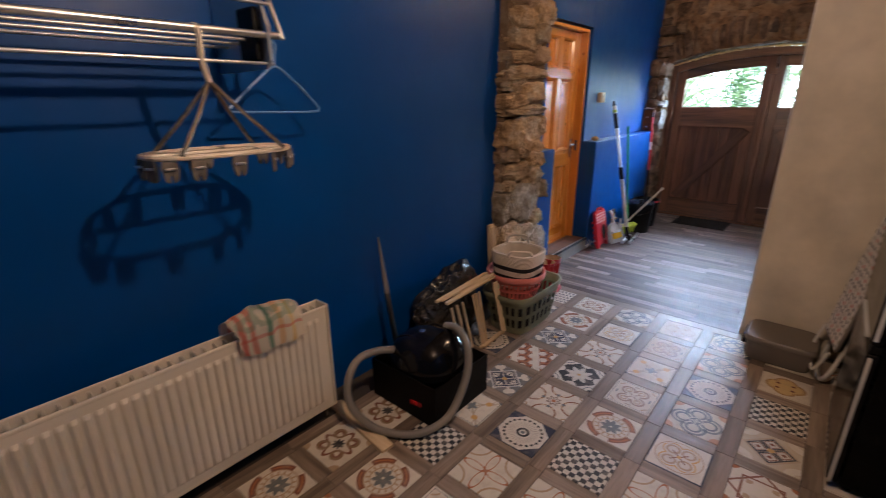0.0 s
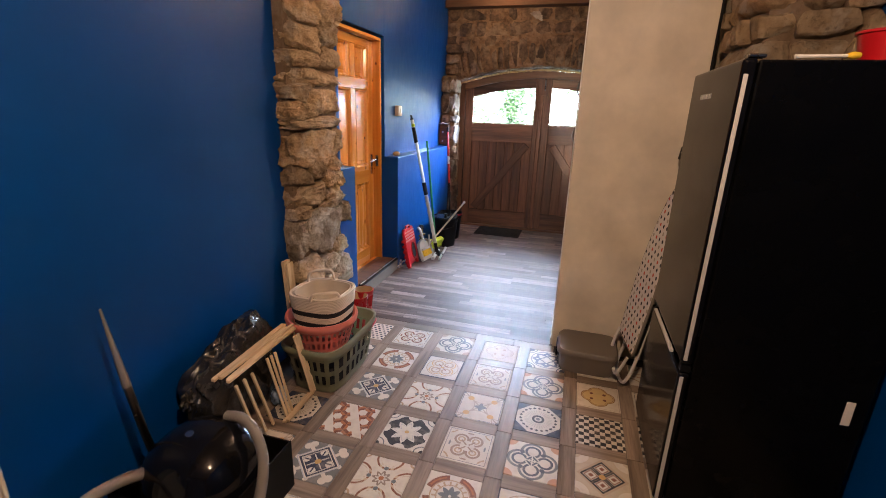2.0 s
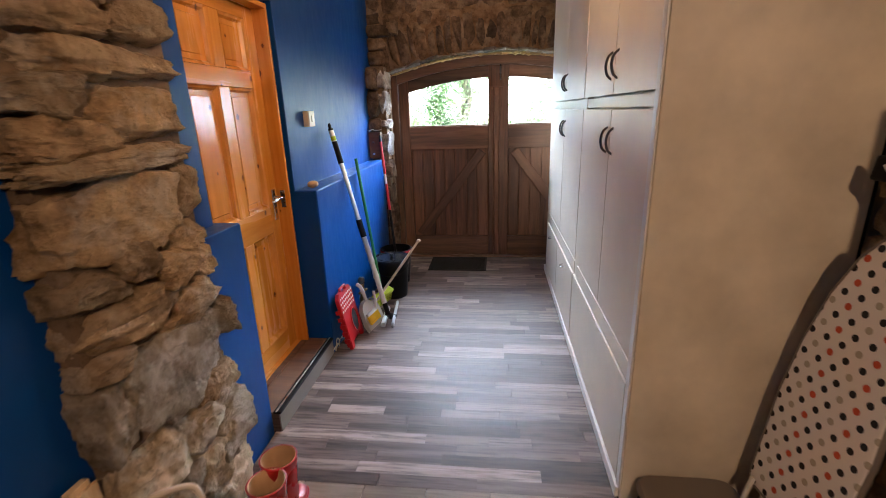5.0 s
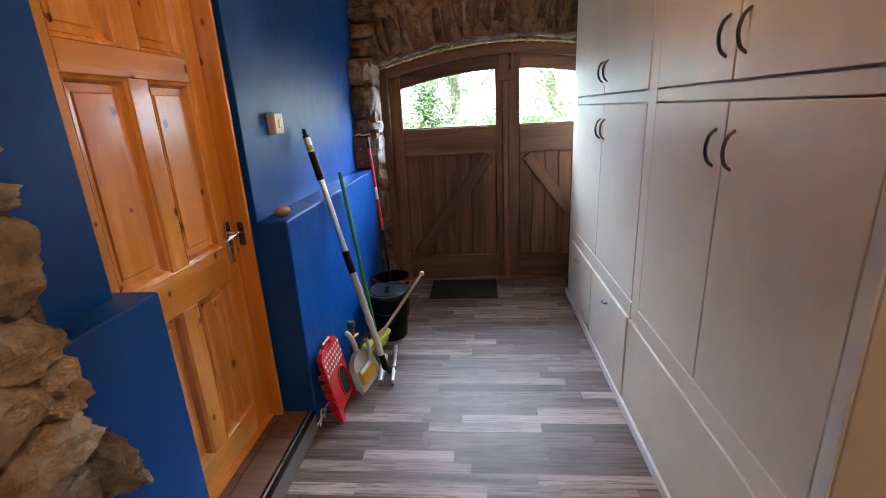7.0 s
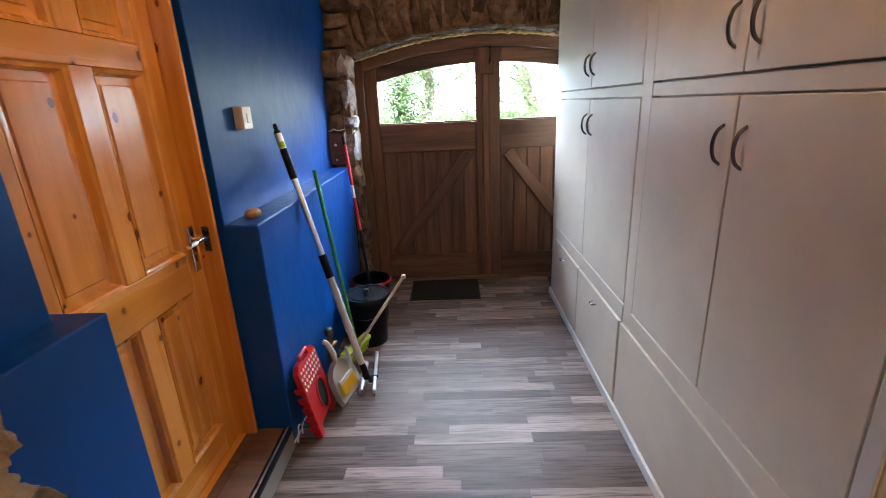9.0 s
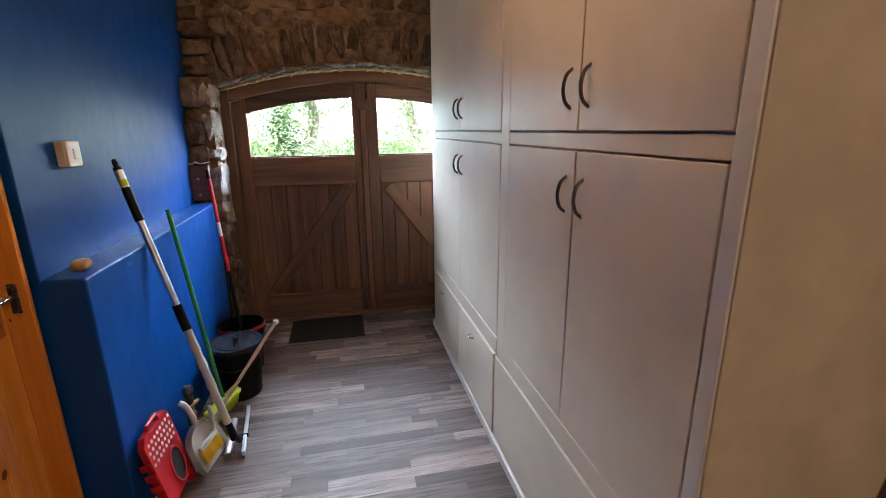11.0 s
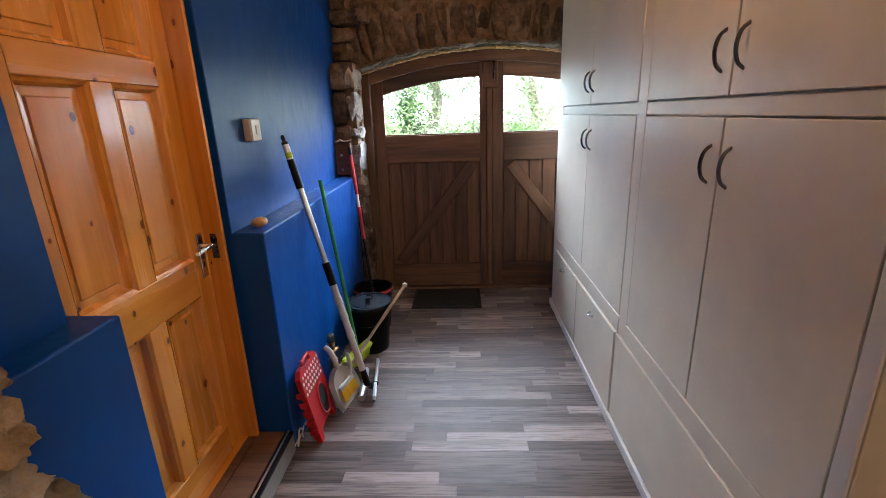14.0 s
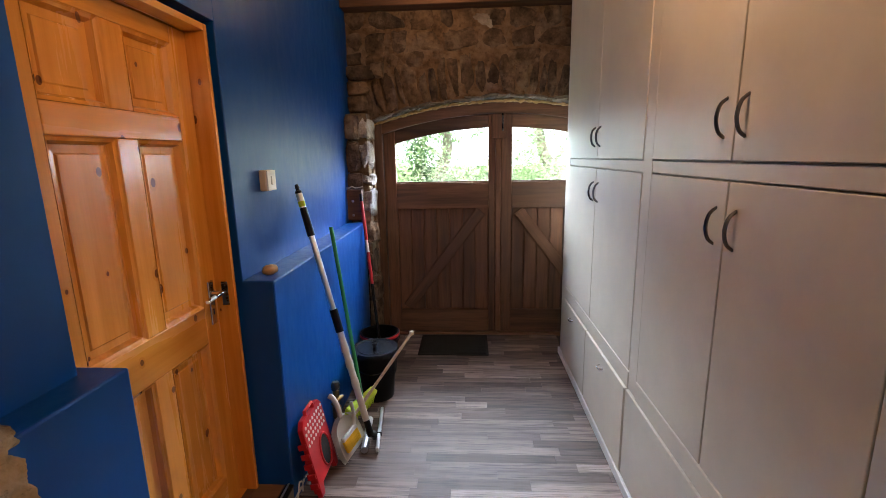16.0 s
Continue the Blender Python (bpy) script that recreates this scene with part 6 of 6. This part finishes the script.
for j in range(NY + 1):
    v = j / NY
    rows.append([b.verts.new((p.x + 0.010 * noise.noise((v * 7, i * 0.13, 2)) + (0.006 if i > 20 else 0), (v - 0.5) * 0.27 + 0.05 * (i / 34 - 0.5) + 0.02 * noise.noise((i * 0.15, v * 3, 5)), p.z * (1.0 + 0.25 * math.sin(v * 3.0) * (1 if i > 18 else 0)) + 0.016 * noise.noise((i * 0.12, v * 6, 0)) + 0.020 * math.sin(v * math.pi) * (1 if 6 < i < 22 else 0.3))) for i, p in enumerate(pl)])
for q, w in zip(rows, rows[1:]):
    for i in range(len(pl) - 1):
        b.faces.new((q[i], q[i + 1], w[i + 1], w[i]))
bmesh.ops.solidify(b, geom=b.faces[:], thickness=0.004)
solid("tea_towel", b, M_TOWEL, "checked cotton tea towel draped over the radiator", "towel", pose(RX - 0.014, 0.375, RZ1 + 0.010), True)

rk = thing("drying_rack", pose(0, 0, 0), "wall-mounted metal clothes drying rack above the radiator", "drying rack")
for xx, zz, rr in ((-1.225, 1.676, 0.0115), (-1.235, 1.592, 0.0055), (-1.32, 1.668, 0.0055), (-1.40, 1.662, 0.0055), (-1.48, 1.655, 0.0055), (-1.225, 1.765, 0.0055)):
    part("rail", tube([(xx, -1.2, zz), (xx, 0.478 if rr > 0.01 else 0.455, zz)], rr, 12), M_STEEL, rk, "", True)
for yy in (0.43, -1.1):
    arm = part("bracket", slab([(X_WALL + 0.0, 1.57), (-1.24, 1.575), (-1.21, 1.60), (-1.205, 1.70), (-1.25, 1.80), (X_WALL + 0.0, 1.84)], "y", yy, yy + 0.012, bevel=0.003), M_STEEL, rk, "grey folding end bracket")
    part("hinge_block", box(-1.36, -1.25, yy - 0.02, yy - 0.001, 1.60, 1.76, 0.008), M_BLACK, arm, "black plastic hinge block")
part("end_bar", tube([(-1.212, 0.485, 1.665), (-1.26, 0.470, 1.80), (-1.40, 0.46, 1.84)], 0.008, 10), M_STEEL, rk, "", True)

pg = thing("sock_hanger", pose(-1.235, 0.240, 1.330), "hanging sock dryer with clear plastic pegs on the rack", "clothes hanger")
hoop = [(0.115 * math.copysign(abs(math.cos(t)) ** 0.75, math.cos(t)), 0.215 * math.copysign(abs(math.sin(t)) ** 0.75, math.sin(t)), 0.0) for t in [2 * math.pi * i / 44 for i in range(44)]]
part("hoop", tube(hoop, 0.0075, 8, closed=True), M_PEG, pg, "pale plastic hoop", True)
part("cross_bar", tube([(0, -0.21, 0.0), (0, 0.21, 0.0)], 0.006, 8), M_PEG, pg, "", True)
for px, py in ((0.10, -0.15), (0.10, 0.16), (-0.10, -0.15), (-0.10, 0.16)):
    part("arm", tube([(px, py, 0.005), (px * 0.45, py * 0.42, 0.115), (0, 0, 0.205)], 0.0065, 8), M_CLEAR, pg, "", True)
part("hook", tube(curve_pts([(0, 0, 0.20), (0.0, -0.012, 0.26), (0.012, -0.016, 0.30), (0.02, -0.018, 0.335), (0.008, -0.02, 0.352), (-0.008, -0.02, 0.348)], 24), 0.0095, 8), M_PEG, pg, "", True)
for i in range(14):
    t = 2 * math.pi * i / 14
    px, py = 0.115 * math.copysign(abs(math.cos(t)) ** 0.75, math.cos(t)), 0.215 * math.copysign(abs(math.sin(t)) ** 0.75, math.sin(t))
    peg = part("peg", slab([(-0.018, 0.0), (0.018, 0.0), (0.022, -0.022), (0.016, -0.055), (0.006, -0.062), (0.0, -0.035), (-0.006, -0.062), (-0.016, -0.055), (-0.022, -0.022)], "y", -0.006, 0.006, bevel=0.0015), M_CLEAR, pg, "clear plastic peg", False, pose(px, py, -0.006, 0, 0, math.degrees(t) + 90 + (i * 37) % 50))
    part("spring", tube([(-0.012, -0.009, -0.022), (0.012, -0.009, -0.022)], 0.004, 6), M_STEEL, peg, "", True)

ch = thing("coat_hanger", pose(-1.40, 0.555, 1.595), "pale blue plastic coat hanger on the rack's end", "coat hanger")
part("frame", tube(curve_pts([(0, 0, 0.0), (0, 0.07, -0.045), (0, 0.165, -0.135), (0, 0.172, -0.155), (0, 0.15, -0.162), (0, 0.0, -0.160), (0, -0.17, -0.155), (0, -0.192, -0.150), (0, -0.18, -0.135), (0, -0.07, -0.045)], 80, closed=True), 0.0045, 8, closed=True), M_BLUEPL, ch, "", True)
part("hook", tube(curve_pts([(0, 0, 0.0), (0, 0.004, 0.04), (0, 0.012, 0.07), (0, -0.004, 0.095), (0, -0.026, 0.08)], 22), 0.0035, 8), M_BLUEPL, ch, "", True)

# ceiling lights
def ceiling_light(x, y, label):
    c = thing("ceiling_light", pose(x, y, CEIL), label, "ceiling light", "ceiling lights")
    part("rose", lathe([(0.0, -0.02), (0.075, -0.02), (0.085, -0.006), (0.085, 0.0), (0.0, 0.0)], 30), M_WHITE, c, "", True)
    return c


cl = ceiling_light(-0.95, 5.40, "small round white ceiling light near the barn doors")
part("diffuser", lathe([(0.0, -0.034), (0.030, -0.032), (0.046, -0.027), (0.050, -0.021), (0.0, -0.021)], 28), M_LAMP, cl, "warm glowing glass", True)

# ---- yard outside ----
def sky_glow():
    m, nt, p = tree("bright_overcast_sky")
    p.inputs["Base Color"].default_value = (0.8, 0.9, 1.0, 1)
    p.inputs["Emission Color"].default_value = (0.74, 0.88, 1.0, 1)
    p.inputs["Emission Strength"].default_value = 6.0
    return m


structure("backdrop", slab([(-80, -1.0), (80, -1.0), (80, 50), (-80, 50)], "y", 79.0, 79.5), sky_glow(), "bright pale sky beyond the garden")
ground = structure("ground", slab([(-60, 6.31), (60, 6.31), (60, 80), (-60, 80)], "z", -0.16, -0.10), M_GRASS, "grass of the garden outside the barn doors")


def foliage(cx, cy, cz, rx, ry, rz, n, size, sd):
    """Many small bent leaves, in clumps, with gaps between them."""
    g = random.Random(sd)
    clumps = [(g.gauss(0, 0.48), g.gauss(0, 0.48), g.gauss(0, 0.45), g.uniform(0.12, 0.30)) for _ in range(46)]
    vs, fs = [], []
    for _ in range(n):
        a, b_, c_, w = clumps[g.randrange(len(clumps))]
        p = Vector((cx + rx * (a + g.gauss(0, w)), cy + ry * (b_ + g.gauss(0, w)), max(0.0, cz + rz * (c_ + g.gauss(0, w)))))
        d = Vector((g.gauss(0, 1), g.gauss(0, 1), g.gauss(0, 0.6))).normalized()
        e = d.orthogonal().normalized()
        s = size * g.uniform(0.6, 1.4)
        i = len(vs)
        vs += [p - d * s, p + e * s * 0.42 + Vector((0, 0, s * 0.12)), p + d * s, p - e * s * 0.42 + Vector((0, 0, s * 0.12))]
        fs.append((i, i + 1, i + 2, i + 3))
    me = bpy.data.meshes.new("leaves")
    me.from_pydata([tuple(v) for v in vs], [], fs)
    return me


def garden_tree(x, y, h, r, sd, leaf, label):
    t = thing("tree", pose(x, y, -0.1), label, "tree", "garden trees")
    g = random.Random(sd)
    top = h * 0.62
    trunk = curve_pts([(0, 0, 0), (g.uniform(-.2, .2), 0, h * 0.2), (g.uniform(-.35, .35), 0.1, h * 0.42), (g.uniform(-.4, .4), 0, top)], 18)
    part("trunk", tube(trunk, [0.19 * r * (1 - 0.75 * i / (len(trunk) - 1)) + 0.02 for i in range(len(trunk))], 10), M_BARK, t, "", True)
    for k in range(5):
        base = trunk[6 + k * 2 if 6 + k * 2 < len(trunk) else -1]
        a = g.uniform(0, 6.28)
        tip = base + Vector((math.cos(a) * r * 0.7, math.sin(a) * r * 0.7, g.uniform(0.3, 1.1) * r * 0.5))
        mid_ = base.lerp(tip, 0.5) + Vector((0, 0, 0.12 * r))
        part("limb", tube(curve_pts([base, mid_, tip], 10), [0.055 * r * (1 - 0.085 * i) for i in range(11)], 7), M_BARK, t, "", True)
    me = foliage(0, 0, h * 0.66, r, r, h * 0.36, 2400, 0.075, sd)
    me.materials.append(leaf)
    ob = new("crown", me)
    ob.parent = t
    tagged(ob, kind="stuff")
    return t


garden_tree(-1.55, 17.0, 4.4, 1.5, 21, M_LEAF, "leafy garden tree with a pale crooked trunk")
garden_tree(2.2, 19.0, 4.4, 1.8, 22, M_LEAF2, "pale green leafy garden tree")
garden_tree(-5.2, 20.0, 5.2, 2.1, 23, M_LEAF2, "green garden tree further off")
for k, (x, y, w, h, n) in enumerate(((-2.6, 11.8, 0.75, 1.25, 1500), (-1.35, 13.2, 0.7, 1.15, 900), (0.75, 12.0, 0.95, 1.2, 1500), (2.6, 13.0, 1.1, 1.3, 1500), (-0.35, 15.0, 0.8, 1.3, 700), (-4.2, 13.5, 1.2, 1.4, 1500))):
    t = thing("bush", pose(x, y, -0.1), "loose leafy garden bush in bright daylight", "bush", "garden bushes")
    me = foliage(0, 0, h * 0.9, w, w * 0.8, h * 0.85, int(n * 1.7), 0.05, 60 + k)
    me.materials.append(M_LEAF if k % 2 == 0 else M_LEAF2)
    ob = new("leaves", me)
    ob.parent = t
    tagged(ob, kind="stuff")
    part("stems", tube([(0, 0, 0), (0.05, 0, h * 0.5), (0.2, 0.1, h)], [0.02, 0.012, 0.006], 6, bm=tube([(0, 0, 0), (-0.1, 0, h * 0.5), (-0.25, 0, h)], [0.02, 0.012, 0.006], 6)), M_BARK, t, "", True)
t = thing("bush", pose(-1.95, 13.5, -0.1), "dark green upright garden shrub beyond the doors", "bush", "garden bushes")
me = foliage(0, 0, 1.45, 0.42, 0.4, 1.0, 1900, 0.05, 75)
me.materials.append(M_SHRUB)
ob = new("leaves", me)
ob.parent = t
tagged(ob, kind="stuff")
part("stems", tube([(0, 0, 0), (0.03, 0, 0.9), (0.0, 0.05, 2.0)], [0.04, 0.03, 0.008], 7), M_BARK, t, "", True)
hedge = thing("hedge", pose(0, 24, -0.1), "long low hedge closing the garden", "hedge")
me = foliage(0, 0, 0.5, 9.0, 0.8, 0.55, 7000, 0.13, 90)
me.materials.append(M_LEAF2)
ob = new("leaves", me)
ob.parent = hedge
tagged(ob, kind="stuff")
part("core", box(-14, 14, -0.25, 0.25, 0.0, 0.7, 0.1), M_GRASS, hedge, "dark inner growth")

# ---- floor pieces ----
# grey planks across the hall
rng = random.Random(5)
y, row = 2.862, 0
plank_meshes = {}


def plank_mesh(length, width):
    key = (round(length, 2), round(width, 3))
    if key not in plank_meshes:
        plank_meshes[key] = mesh_of(box(-key[0] / 2 + 0.0003, key[0] / 2 - 0.0003, -key[1] / 2 + 0.0002, key[1] / 2 - 0.0002, -0.010, 0.0, 0.0004, 1), "plank", M_PLANK)
    return plank_meshes[key]


PW = 0.0655
while y < 5.99:
    x = X_LEDGE - 0.03 - rng.uniform(0, 0.35)
    while x < 0.0:
        L = round(rng.choice((0.20, 0.30, 0.42, 0.55, 0.68, 0.80)), 2)
        a, b = max(x, -1.70 if y > 5.6 else X_LEDGE - 0.032), min(x + L, 0.03)
        if b - a > 0.03:
            w = min(PW, 5.995 - y)
            ob = new("plank", plank_mesh(b - a, w))
            ob.parent = floor
            ob.matrix_basis = pose((a + b) / 2, y + w / 2, 0)
        x += L
    y += PW
for k in range(6):
    xa = -1.560 + 0.262 * k
    part("threshold_strip", box(xa + 0.001, xa + 0.261, 2.7765, 2.861, -0.010, -0.0003, 0.001, 1), M_STRIP, floor)

# patterned tiles set in a lattice of wood-look strips
GRID = {
    (0, -1): "dots", (0, 0): "scroll", (0, 1): "quatre", (0, 2): "pale", (0, 3): "bluecircle",
    (1, -1): "pinwheel", (1, 0): "medallion", (1, 1): "framed", (1, 2): "greyscroll", (1, 3): "quatre_rust", (1, 4): "tan", (1, 5): "scroll",
    (2, -1): "framed", (2, 0): "pinwheel", (2, 1): "halfcircle", (2, 2): "petals", (2, 3): "octagon", (2, 4): "checker", (2, 5): "checker",
    (3, -1): "octagon", (3, 0): "trefoil", (3, 1): "star", (3, 2): "greyscroll", (3, 3): "quatre_rust", (3, 4): "diamond",
    (4, -1): "petals", (4, 0): "pinwheel", (4, 1): "halfcircle", (4, 2): "medallion", (4, 3): "framed", (4, 4): "lattice",
    (5, -1): "rosette", (5, 0): "petals", (5, 1): "octagon", (5, 2): "checker", (5, 3): "bigpetal", (5, 4): "lattice",
    (6, -1): "rosette", (6, 0): "checker", (6, 1): "bigpetal", (6, 2): "bigpetal", (6, 3): "scroll",
    (7, -1): "rosette", (7, 0): "medallion", (7, 1): "scroll",
}
KINDS = sorted(set(GRID.values()))
tile_meshes = {k: mesh_of(box(-0.1125, 0.1125, -0.1125, 0.1125, -0.010, 0.0, 0.0015, 1), "tile", pattern(k)) for k in KINDS}
T, PX, PY = 0.1125, 0.2985, 0.302
strip_x = mesh_of(box(-T + 0.001, T - 0.001, -(PY / 2 - T) + 0.0015, (PY / 2 - T) - 0.0015, -0.010, -0.0005, 0.001, 1), "tile_strip", M_STRIP)
strip_y = mesh_of(box(-(PX / 2 - T) + 0.0015, (PX / 2 - T) - 0.0015, -PY / 2 + 0.001, PY / 2 - 0.001, -0.010, -0.0005, 0.001, 1), "tile_strip", M_STRIP_Y)
for r in range(15):
    for c in range(-2, 7):
        cx, cy = -0.918 + PX * c, 2.662 - PY * r
        if c > -2:
            k = GRID.get((r, c)) or rng.choice(KINDS)
            ob = new("tile", tile_meshes[k])
            ob.parent, ob.matrix_basis = floor, pose(cx, cy, 0, 0, 0, rng.choice((0, 90)))
            ob = new("tile_strip", strip_x)
            ob.parent, ob.matrix_basis = floor, pose(cx, cy - PY / 2, 0)
        ob = new("tile_strip", strip_y)
        ob.parent, ob.matrix_basis = floor, pose(cx + PX / 2, cy, 0)
